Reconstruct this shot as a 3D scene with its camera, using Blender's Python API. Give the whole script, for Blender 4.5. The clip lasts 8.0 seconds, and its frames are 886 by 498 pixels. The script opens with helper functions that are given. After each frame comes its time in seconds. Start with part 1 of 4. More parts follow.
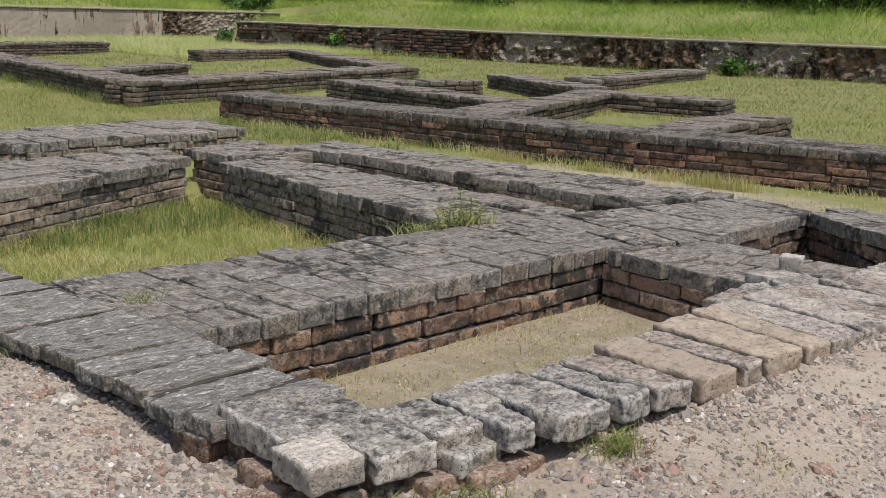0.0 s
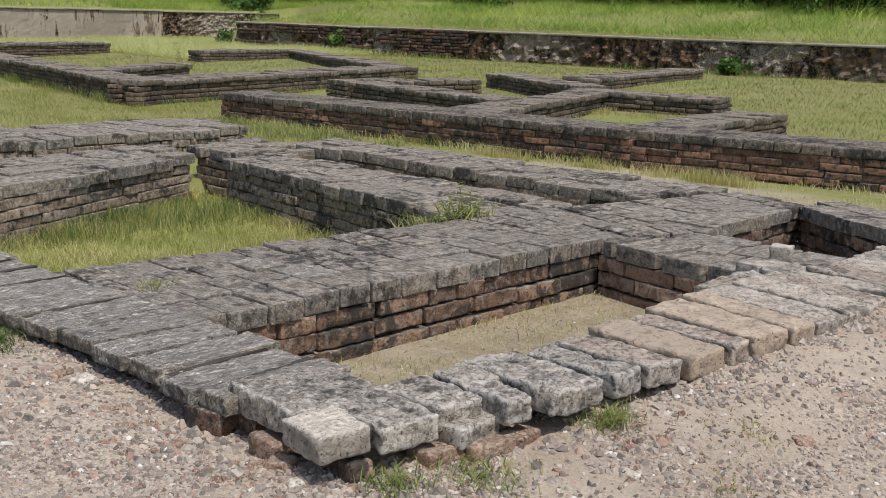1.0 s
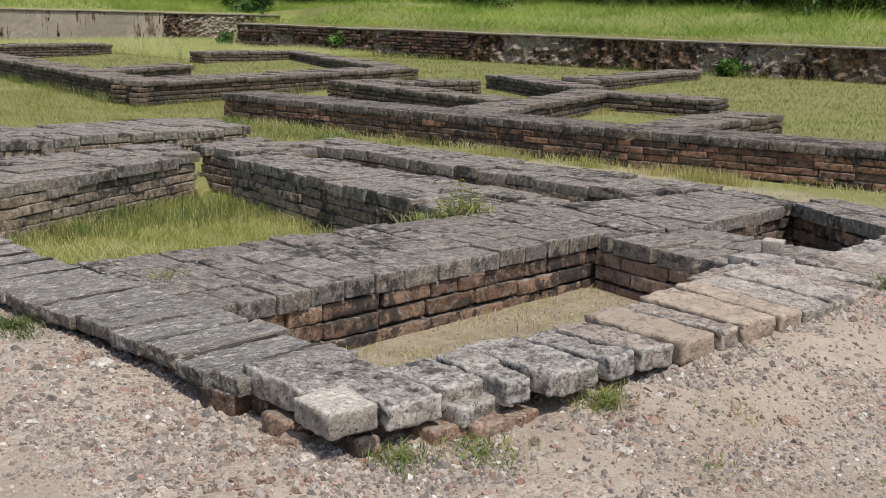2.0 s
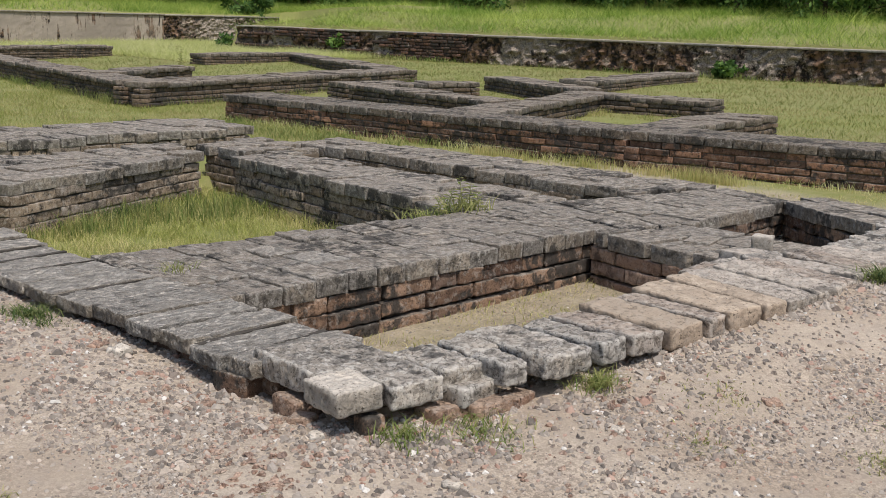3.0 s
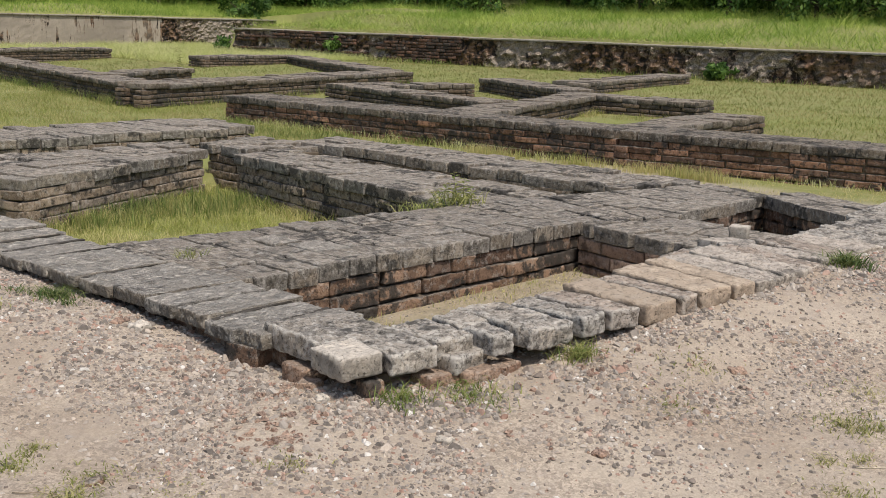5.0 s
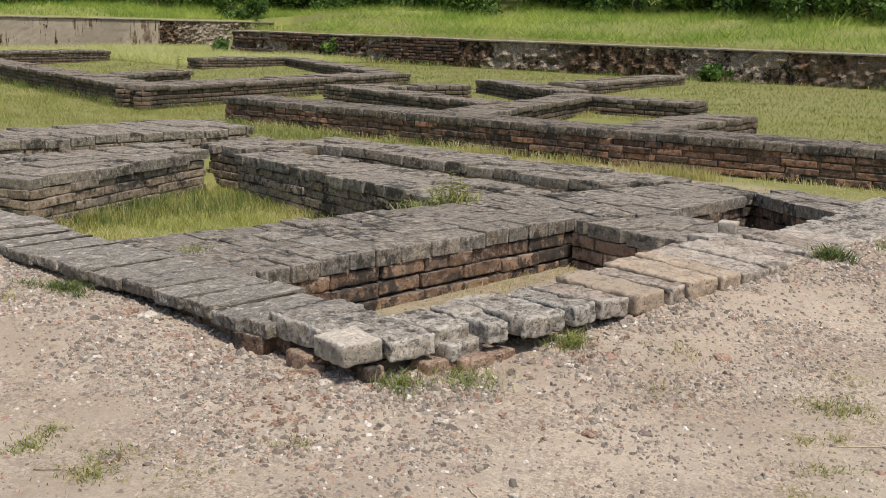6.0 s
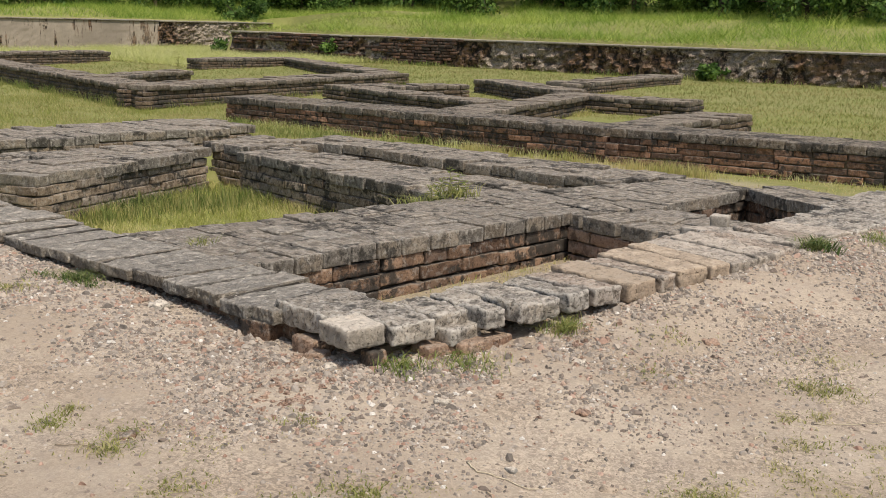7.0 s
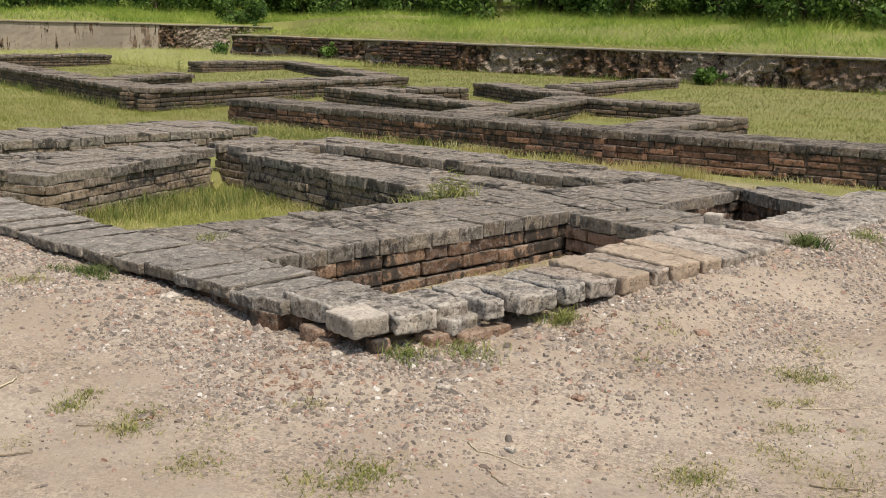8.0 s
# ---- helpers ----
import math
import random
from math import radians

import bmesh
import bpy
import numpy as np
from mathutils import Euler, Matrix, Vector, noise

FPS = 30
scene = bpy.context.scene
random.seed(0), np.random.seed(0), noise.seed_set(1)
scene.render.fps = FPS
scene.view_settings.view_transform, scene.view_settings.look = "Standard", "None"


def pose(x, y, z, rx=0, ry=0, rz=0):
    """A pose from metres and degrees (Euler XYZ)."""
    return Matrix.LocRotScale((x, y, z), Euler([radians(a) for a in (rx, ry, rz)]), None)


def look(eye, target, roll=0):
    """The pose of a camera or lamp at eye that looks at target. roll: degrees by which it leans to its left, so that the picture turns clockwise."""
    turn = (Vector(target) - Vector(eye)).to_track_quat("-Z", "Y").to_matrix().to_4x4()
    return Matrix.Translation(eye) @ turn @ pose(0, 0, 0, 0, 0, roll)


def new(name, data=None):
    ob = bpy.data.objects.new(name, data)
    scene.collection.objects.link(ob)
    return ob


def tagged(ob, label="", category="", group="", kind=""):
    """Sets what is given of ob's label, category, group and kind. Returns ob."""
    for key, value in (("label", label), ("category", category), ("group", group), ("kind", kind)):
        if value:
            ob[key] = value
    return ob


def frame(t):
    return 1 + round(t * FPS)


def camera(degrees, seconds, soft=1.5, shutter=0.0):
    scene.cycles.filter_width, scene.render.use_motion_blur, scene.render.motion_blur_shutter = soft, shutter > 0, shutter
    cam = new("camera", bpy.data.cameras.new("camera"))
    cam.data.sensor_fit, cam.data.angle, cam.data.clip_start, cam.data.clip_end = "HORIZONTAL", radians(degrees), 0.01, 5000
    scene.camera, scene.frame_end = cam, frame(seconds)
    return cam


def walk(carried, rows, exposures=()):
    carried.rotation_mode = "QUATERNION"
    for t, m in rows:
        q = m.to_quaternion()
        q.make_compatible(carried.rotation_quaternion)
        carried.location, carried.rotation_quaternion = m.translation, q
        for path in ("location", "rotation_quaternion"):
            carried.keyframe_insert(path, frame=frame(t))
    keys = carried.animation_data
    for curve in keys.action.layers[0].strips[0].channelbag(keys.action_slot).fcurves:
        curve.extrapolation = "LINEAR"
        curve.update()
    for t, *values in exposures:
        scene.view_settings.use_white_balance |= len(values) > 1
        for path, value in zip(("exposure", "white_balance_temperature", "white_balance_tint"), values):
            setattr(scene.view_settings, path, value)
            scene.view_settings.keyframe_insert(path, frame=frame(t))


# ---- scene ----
cam = camera(42.0, 8.0, 0.6)
PATH = [
    (0, (-0.0449, -0.0494, 1.1642), (0.7911, 0.9107, 0.9022), 1.7),
    (0.5, (-0.0923, -0.1021, 1.1577), (0.7443, 0.8580, 0.8957), 1.6),
    (1, (-0.1521, -0.1677, 1.1505), (0.6851, 0.7924, 0.8892), 1.6),
    (1.5, (-0.2067, -0.2249, 1.1472), (0.6305, 0.7352, 0.8866), 1.6),
    (3, (-0.3926, -0.4160, 1.1479), (0.4472, 0.5427, 0.8911), 1.7),
    (3.5, (-0.4446, -0.4752, 1.1453), (0.3958, 0.4829, 0.8892), 1.7),
    (4, (-0.4992, -0.5402, 1.1414), (0.3426, 0.4173, 0.8866), 1.7),
    (4.5, (-0.5512, -0.6058, 1.1453), (0.2912, 0.3510, 0.8911), 1.7),
    (6, (-0.7157, -0.8008, 1.1479), (0.1300, 0.1540, 0.8963), 1.6),
    (6.5, (-0.7651, -0.8567, 1.1427), (0.0813, 0.0975, 0.8918), 1.5),
    (7, (-0.8281, -0.9237, 1.1414), (0.0189, 0.0299, 0.8905), 1.5),
    (7.5, (-0.8847, -0.9808, 1.1395), (-0.0377, -0.0273, 0.8899), 1.5),
    (8, (-0.9458, -1.0407, 1.1343), (-0.0969, -0.0871, 0.8879), 1.6),
]
walk(cam, [(t, look(eye, target, roll)) for t, eye, target, roll in PATH], [(0.0, 0.17, 6450, 11), (3.5, 0.22, 6600, 11), (5.5, 0.24, 6850, 11), (8.0, 0.26, 7250, 11)])

# ---- light ----
SUN_AZ, SUN_EL = 186.0, 64.0          # compass degrees from +y towards +x, height
world = bpy.data.worlds.new("sky")
scene.world = world
world.use_nodes = True
wn = world.node_tree
sky = wn.nodes.new("ShaderNodeTexSky")
sky.sky_type, sky.sun_disc = "NISHITA", False
sky.sun_elevation, sky.sun_rotation = radians(SUN_EL), radians(SUN_AZ)
sky.air_density, sky.dust_density = 1.2, 2.5
wn.links.new(sky.outputs[0], wn.nodes["Background"].inputs[0])
wn.nodes["Background"].inputs[1].default_value = 0.11
sun = new("sun", bpy.data.lights.new("sun", "SUN"))
sun.data.energy, sun.data.angle, sun.data.color = 3.0, radians(2.5), (1.0, 0.95, 0.87)
sd = Vector((math.sin(radians(SUN_AZ)) * math.cos(radians(SUN_EL)), math.cos(radians(SUN_AZ)) * math.cos(radians(SUN_EL)), math.sin(radians(SUN_EL))))
sun.matrix_world = look(sd * 50, (0, 0, 0))

# ---- materials ----
K = 0.65                               # metres in one unit of the ground plan


class Nodes:
    """A short way to write a node material."""

    def __init__(self, name, rough=0.9):
        self.m = bpy.data.materials.new(name)
        self.m.use_nodes = True
        self.t = self.m.node_tree
        self.b = self.t.nodes["Principled BSDF"]
        self.b.inputs["Roughness"].default_value = rough
        self.b.inputs["Specular IOR Level"].default_value = 0.25
        self.pos = self.t.nodes.new("ShaderNodeNewGeometry")

    def put(self, socket, v):
        if isinstance(v, bpy.types.NodeSocket):
            self.t.links.new(v, socket)
        elif isinstance(v, tuple) and len(v) == 3 and socket.type == "RGBA":
            socket.default_value = (*v, 1)
        else:
            socket.default_value = v

    def noise(self, scale, detail=4, rough=0.55, vec=None, dist=0.0):
        n = self.t.nodes.new("ShaderNodeTexNoise")
        self.put(n.inputs["Vector"], vec or self.pos.outputs["Position"])
        n.inputs["Scale"].default_value, n.inputs["Detail"].default_value = scale, detail
        n.inputs["Roughness"].default_value, n.inputs["Distortion"].default_value = rough, dist
        return n.outputs[0]

    def cells(self, scale, vec=None, out="Distance"):
        n = self.t.nodes.new("ShaderNodeTexVoronoi")
        self.put(n.inputs["Vector"], vec or self.pos.outputs["Position"])
        n.inputs["Scale"].default_value = scale
        return n.outputs[out]

    def ramp(self, v, lo, hi, a=0.0, b=1.0):
        n = self.t.nodes.new("ShaderNodeMapRange")
        n.interpolation_type = "SMOOTHSTEP"
        self.put(n.inputs[0], v)
        for i, x in enumerate((lo, hi, a, b)):
            n.inputs[1 + i].default_value = x
        return n.outputs[0]

    def math(self, op, a, b=0.0):
        n = self.t.nodes.new("ShaderNodeMath")
        n.operation = op
        self.put(n.inputs[0], a)
        self.put(n.inputs[1], b)
        return n.outputs[0]

    def mix(self, f, a, b, kind="MIX"):
        n = self.t.nodes.new("ShaderNodeMix")
        n.data_type, n.blend_type = "RGBA", kind
        self.put(n.inputs[0], f)
        self.put(n.inputs[6], a)
        self.put(n.inputs[7], b)
        return n.outputs[2]

    def rand(self):
        return self.t.nodes.new("ShaderNodeObjectInfo").outputs["Random"]

    def island(self):
        return self.pos.outputs["Random Per Island"]

    def up(self, lo=0.45, hi=0.9):
        s = self.t.nodes.new("ShaderNodeSeparateXYZ")
        self.t.links.new(self.pos.outputs["Normal"], s.inputs[0])
        return self.ramp(s.outputs[2], lo, hi)

    def stretch(self, sx, sy, sz):
        n = self.t.nodes.new("ShaderNodeVectorMath")
        n.operation = "MULTIPLY"
        self.t.links.new(self.pos.outputs["Position"], n.inputs[0])
        n.inputs[1].default_value = (sx, sy, sz)
        return n.outputs[0]

    def attr(self, name):
        n = self.t.nodes.new("ShaderNodeAttribute")
        n.attribute_name = name
        return n.outputs["Fac"]

    def done(self, color, height=None, strength=0.5, dist=0.01):
        self.put(self.b.inputs["Base Color"], color)
        if height is not None:
            n = self.t.nodes.new("ShaderNodeBump")
            n.inputs["Strength"].default_value, n.inputs["Distance"].default_value = strength, dist
            self.put(n.inputs["Height"], height)
            self.t.links.new(n.outputs[0], self.b.inputs["Normal"])
        return self.m


def brick_mat(name, a, b, top_a, top_b, crust=0.5, crust_at=0.5, pale=0.0, top_amount=0.9, joined=False, ripple=None, pits=0.75, streak=False, patch=0.0, speck=0.45, ridge=0.0, pit_scale=78.0, bump=1.0, twist=0.8, hollow=0.26):
    """Weathered fired brick: clay tones a to b, a grey lichen skin on upward faces, black crust in blotches, pale
    lichen, and pits whose shade is put into the colour.
    """
    n = Nodes(name)
    r = n.island() if joined else n.rand()
    stain, blotch, pit, grain = n.noise(2.4, 5, 0.6), n.noise(16, 6, 0.68), n.noise(pit_scale, 5, 0.7, dist=twist), n.noise(170, 4, 0.7)
    clay = n.mix(r, a, b)
    other = n.math("FRACT", n.math("MULTIPLY", r, 7.31))
    clay = n.mix(n.ramp(other, 0.58, 0.62, 0.0, 0.7), clay, tuple((v + w) * f for v, w, f in zip(a, b, (0.44, 0.49, 0.56))))
    clay = n.mix(n.ramp(other, 0.84, 0.87, 0.0, 0.7), clay, tuple(v * 1.25 for v in b))
    clay = n.mix(n.ramp(blotch, 0.46, 0.60, 0.0, 0.6), clay, tuple(v * 0.5 for v in a))
    skin = n.mix(r, tuple(v * 0.76 for v in top_a), tuple(v * 1.20 for v in top_a))
    skin = n.mix(n.ramp(n.math("ADD", blotch, n.math("MULTIPLY", r, 0.12)), 0.50, 0.64), skin, top_b)
    col = n.mix(n.math("MULTIPLY", n.up(), top_amount), clay, skin)
    if patch:
        worn = n.math("ADD", n.math("MULTIPLY", n.noise(7.5, 6, 0.7, dist=0.8), 0.7), n.math("MULTIPLY", blotch, 0.3))
        col = n.mix(n.ramp(worn, 0.50, 0.56, 0.0, patch), col, n.mix(pit, (0.10, 0.094, 0.086), (0.30, 0.28, 0.255)))
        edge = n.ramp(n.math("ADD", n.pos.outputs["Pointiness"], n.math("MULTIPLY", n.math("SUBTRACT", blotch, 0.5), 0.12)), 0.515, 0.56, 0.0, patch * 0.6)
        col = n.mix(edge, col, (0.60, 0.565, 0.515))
    if pale:
        col = n.mix(n.ramp(n.noise(25, 6, 0.75), 0.53, 0.58, 0.0, pale), col, (0.56, 0.53, 0.485))
    black = n.ramp(n.math("ADD", n.math("MULTIPLY", stain, 0.55), n.math("MULTIPLY", blotch, 0.45)), crust_at, crust_at + 0.06, 0.0, crust)
    col = n.mix(black, col, n.mix(grain, (0.025, 0.024, 0.022), (0.10, 0.094, 0.086)))
    relief = n.math("ADD", n.math("MULTIPLY", blotch, 0.35), n.math("ADD", n.math("MULTIPLY", n.ramp(pit, 0.36, 0.56), 0.35), n.math("MULTIPLY", grain, 0.25)))
    # shade in the pits, painted into the colour where the bump dips
    hole_shade = n.ramp(pit, 0.38, 0.46, pits, 0.0)
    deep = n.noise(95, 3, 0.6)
    hole_shade = n.math("MAXIMUM", hole_shade, n.ramp(deep, 0.33, 0.375, 0.9, 0.0))
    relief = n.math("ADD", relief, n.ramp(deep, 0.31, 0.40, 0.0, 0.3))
    if streak:
        own = n.t.nodes.new("ShaderNodeTexCoord").outputs["Object"]
        long = n.t.nodes.new("ShaderNodeVectorMath")
        long.operation = "MULTIPLY_ADD"
        n.put(long.inputs[0], own)
        long.inputs[1].default_value = (42.0, 11.0, 42.0)
        n.put(long.inputs[2], n.rand())
        lineal = n.noise(1.0, 5, 0.68, long.outputs[0], 1.0)
        hole_shade = n.math("MAXIMUM", hole_shade, n.ramp(lineal, 0.40, 0.50, pits * 0.9, 0.0))
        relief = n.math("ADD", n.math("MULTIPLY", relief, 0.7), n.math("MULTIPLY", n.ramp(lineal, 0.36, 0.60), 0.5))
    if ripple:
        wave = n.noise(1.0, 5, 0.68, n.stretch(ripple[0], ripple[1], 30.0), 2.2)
        hole_shade = n.math("MAXIMUM", n.math("MULTIPLY", hole_shade, 0.6), n.ramp(wave, 0.38, 0.46, pits, 0.0))
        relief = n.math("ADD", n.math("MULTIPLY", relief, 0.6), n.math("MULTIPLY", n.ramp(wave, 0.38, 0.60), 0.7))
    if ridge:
        # Pointiness pales the ridges and paints shade into the creases between them
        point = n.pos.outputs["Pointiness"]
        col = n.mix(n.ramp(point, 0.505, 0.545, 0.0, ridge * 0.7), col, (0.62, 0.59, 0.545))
        hole_shade = n.math("MAXIMUM", hole_shade, n.ramp(point, 0.455, 0.492, ridge, 0.0))
    # pits and creases take their shade by multiplying the colour down to hollow
    col = n.mix(hole_shade, col, n.mix(1.0, col, (hollow, hollow * 0.96, hollow * 0.92), "MULTIPLY"))
    col = n.mix(n.ramp(grain, 0.40, 0.62, 0.0, speck), col, n.mix(1.0, col, (0.55, 0.54, 0.53), "MULTIPLY"))
    return n.done(col, relief, bump, 0.010)


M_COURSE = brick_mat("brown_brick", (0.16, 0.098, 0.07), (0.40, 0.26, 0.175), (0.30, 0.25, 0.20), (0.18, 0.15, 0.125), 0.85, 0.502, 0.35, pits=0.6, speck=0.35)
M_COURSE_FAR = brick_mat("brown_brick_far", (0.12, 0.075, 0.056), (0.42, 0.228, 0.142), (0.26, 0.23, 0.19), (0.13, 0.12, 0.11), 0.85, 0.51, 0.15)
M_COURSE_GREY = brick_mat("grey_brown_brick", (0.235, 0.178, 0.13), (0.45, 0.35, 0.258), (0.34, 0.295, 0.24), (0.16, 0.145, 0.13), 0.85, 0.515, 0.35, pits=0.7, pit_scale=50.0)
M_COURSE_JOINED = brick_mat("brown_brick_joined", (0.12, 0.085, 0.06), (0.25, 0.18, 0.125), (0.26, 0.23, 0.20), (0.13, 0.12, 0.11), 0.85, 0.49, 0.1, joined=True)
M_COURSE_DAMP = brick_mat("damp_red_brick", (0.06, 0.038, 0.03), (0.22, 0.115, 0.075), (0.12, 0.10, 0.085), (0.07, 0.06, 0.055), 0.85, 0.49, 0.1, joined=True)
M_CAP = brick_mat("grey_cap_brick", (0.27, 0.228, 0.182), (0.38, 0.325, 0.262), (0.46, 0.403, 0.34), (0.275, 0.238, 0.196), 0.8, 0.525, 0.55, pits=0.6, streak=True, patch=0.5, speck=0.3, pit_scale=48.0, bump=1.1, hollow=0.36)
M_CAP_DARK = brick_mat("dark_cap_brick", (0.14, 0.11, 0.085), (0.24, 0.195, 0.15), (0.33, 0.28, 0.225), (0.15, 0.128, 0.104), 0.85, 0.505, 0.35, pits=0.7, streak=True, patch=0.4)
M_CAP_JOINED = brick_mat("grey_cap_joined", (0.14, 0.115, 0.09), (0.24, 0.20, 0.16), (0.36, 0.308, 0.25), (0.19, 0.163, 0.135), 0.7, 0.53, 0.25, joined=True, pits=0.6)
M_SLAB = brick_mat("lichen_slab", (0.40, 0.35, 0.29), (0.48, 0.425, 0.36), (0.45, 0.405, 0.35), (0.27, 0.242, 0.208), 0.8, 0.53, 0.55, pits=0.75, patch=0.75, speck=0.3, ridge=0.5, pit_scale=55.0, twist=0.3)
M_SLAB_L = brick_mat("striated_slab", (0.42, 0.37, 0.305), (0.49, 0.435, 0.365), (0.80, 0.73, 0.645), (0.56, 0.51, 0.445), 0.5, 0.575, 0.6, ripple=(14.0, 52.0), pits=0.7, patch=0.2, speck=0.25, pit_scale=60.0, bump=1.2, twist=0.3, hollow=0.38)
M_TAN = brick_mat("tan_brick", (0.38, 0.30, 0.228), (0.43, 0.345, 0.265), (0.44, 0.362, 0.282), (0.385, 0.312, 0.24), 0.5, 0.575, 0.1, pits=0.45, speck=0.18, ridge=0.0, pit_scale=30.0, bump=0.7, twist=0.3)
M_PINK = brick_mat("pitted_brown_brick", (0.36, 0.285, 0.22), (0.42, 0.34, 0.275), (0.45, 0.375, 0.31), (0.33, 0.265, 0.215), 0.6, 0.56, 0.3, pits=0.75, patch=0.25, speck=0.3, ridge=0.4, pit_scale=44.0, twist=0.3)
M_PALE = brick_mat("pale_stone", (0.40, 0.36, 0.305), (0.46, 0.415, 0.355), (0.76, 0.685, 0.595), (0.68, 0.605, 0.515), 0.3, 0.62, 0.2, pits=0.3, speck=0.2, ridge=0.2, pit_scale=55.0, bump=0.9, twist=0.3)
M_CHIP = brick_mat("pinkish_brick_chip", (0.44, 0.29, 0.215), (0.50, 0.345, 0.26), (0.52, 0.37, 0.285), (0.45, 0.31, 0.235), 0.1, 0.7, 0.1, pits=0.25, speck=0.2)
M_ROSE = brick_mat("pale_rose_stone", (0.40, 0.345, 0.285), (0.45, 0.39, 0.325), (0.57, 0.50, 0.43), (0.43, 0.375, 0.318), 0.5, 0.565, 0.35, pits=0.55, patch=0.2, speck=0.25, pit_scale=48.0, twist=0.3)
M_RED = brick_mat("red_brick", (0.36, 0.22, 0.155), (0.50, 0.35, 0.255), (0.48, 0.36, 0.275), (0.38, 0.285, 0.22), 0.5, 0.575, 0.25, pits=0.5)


def mud_mat():
    n = Nodes("mud_mortar")
    a, g = n.noise(6, 5), n.noise(60, 5, 0.7)
    return n.done(n.mix(n.ramp(a, 0.35, 0.65), (0.11, 0.085, 0.062), (0.21, 0.17, 0.125)), g, 0.8, 0.01)


M_MUD = mud_mat()
M_DIRT = Nodes("dark_joint_soil", 0.95)
M_DIRT = M_DIRT.done(M_DIRT.mix(M_DIRT.noise(40, 4), (0.035, 0.031, 0.026), (0.085, 0.074, 0.062)), M_DIRT.noise(80, 4), 0.6, 0.006)


def ground_mat():
    n = Nodes("ground_soil", 0.95)
    grassy, far = n.attr("grassy"), n.noise(0.35, 4)
    big, mid, grain, fine = n.noise(1.3, 5, 0.6), n.noise(7, 5, 0.65), n.noise(45, 5, 0.75), n.noise(170, 4, 0.8)
    sand = n.mix(n.ramp(big, 0.38, 0.62), (0.41, 0.338, 0.265), (0.52, 0.445, 0.36))
    sand = n.mix(n.ramp(mid, 0.45, 0.7, 0.0, 0.5), sand, (0.38, 0.325, 0.28))
    sand = n.mix(n.math("MULTIPLY", n.attr("silt"), n.ramp(mid, 0.25, 0.6, 0.6, 1.0)), sand, n.mix(n.math("ADD", n.math("MULTIPLY", grain, 0.6), n.math("MULTIPLY", n.ramp(n.noise(4.5, 6, 0.7), 0.4, 0.6), 0.4)), (0.20, 0.16, 0.11), (0.50, 0.42, 0.31)))
    tone = n.t.nodes.new("ShaderNodeRGBToBW")
    n.put(tone.inputs[0], n.mix(0.5, n.cells(85, out="Color"), n.cells(210, out="Color")))
    chips = n.mix(n.ramp(tone.outputs[0], 0.25, 0.75), (0.28, 0.26, 0.25), (1.3, 1.27, 1.25))
    sand = n.mix(n.ramp(n.noise(2.2, 4), 0.40, 0.62, 0.2, 0.75), sand, n.mix(1.0, sand, n.mix(0.75, (1, 1, 1), chips), "MULTIPLY"))
    sand = n.mix(n.ramp(fine, 0.4, 0.7, 0.0, 0.45), sand, (0.27, 0.225, 0.185))
    soil = n.mix(n.ramp(mid, 0.35, 0.65), (0.26, 0.25, 0.11), (0.20, 0.215, 0.07))
    soil = n.mix(n.ramp(far, 0.45, 0.6), soil, (0.22, 0.235, 0.08))
    col = n.mix(grassy, sand, soil)
    h = n.math("ADD", n.math("ADD", mid, grain), n.math("MULTIPLY", fine, 0.6))
    return n.done(col, h, 0.7, 0.012)


M_GROUND = ground_mat()


def leaf_mat(name, a, b, c, patch=0.9, trans=0.25):
    """Blades or leaves: tones differ from blade to blade and in broad patches."""
    n = Nodes(name, 0.6)
    r, p = n.island(), n.noise(patch, 3)
    col = n.mix(r, a, b)
    col = n.mix(n.ramp(n.math("ADD", n.math("MULTIPLY", r, 0.35), n.math("MULTIPLY", p, 0.9)), 0.52, 0.78), col, c)
    n.b.inputs["Transmission Weight"].default_value = 0.0
    n.done(col)
    tr = n.t.nodes.new("ShaderNodeBsdfTranslucent")
    n.put(tr.inputs[0], col)
    mx = n.t.nodes.new("ShaderNodeMixShader")
    mx.inputs[0].default_value = trans
    n.t.links.new(n.b.outputs[0], mx.inputs[1])
    n.t.links.new(tr.outputs[0], mx.inputs[2])
    n.t.links.new(mx.outputs[0], n.t.nodes["Material Output"].inputs[0])
    return n.m


M_GRASS = leaf_mat("meadow_grass", (0.29, 0.33, 0.08), (0.44, 0.45, 0.14), (0.60, 0.53, 0.26), trans=0.4)
M_FIELD = leaf_mat("field_grass", (0.135, 0.18, 0.036), (0.19, 0.222, 0.053), (0.34, 0.285, 0.125), 0.5, trans=0.4)
M_GREEN = leaf_mat("fresh_grass", (0.14, 0.205, 0.05), (0.235, 0.295, 0.09), (0.36, 0.36, 0.14), trans=0.4)
M_BANK = leaf_mat("bank_grass", (0.13, 0.245, 0.03), (0.20, 0.325, 0.046), (0.44, 0.52, 0.13), 0.45, trans=0.4)
M_MEADOW = leaf_mat("short_meadow_grass", (0.22, 0.26, 0.06), (0.34, 0.36, 0.105), (0.48, 0.42, 0.20), 0.6, trans=0.4)
M_PLUME = leaf_mat("seeding_grass", (0.42, 0.47, 0.15), (0.58, 0.60, 0.25), (0.68, 0.66, 0.36), 0.7, trans=0.4)
M_STRAW = leaf_mat("dry_grass", (0.52, 0.45, 0.20), (0.62, 0.54, 0.28), (0.40, 0.42, 0.14), trans=0.4)
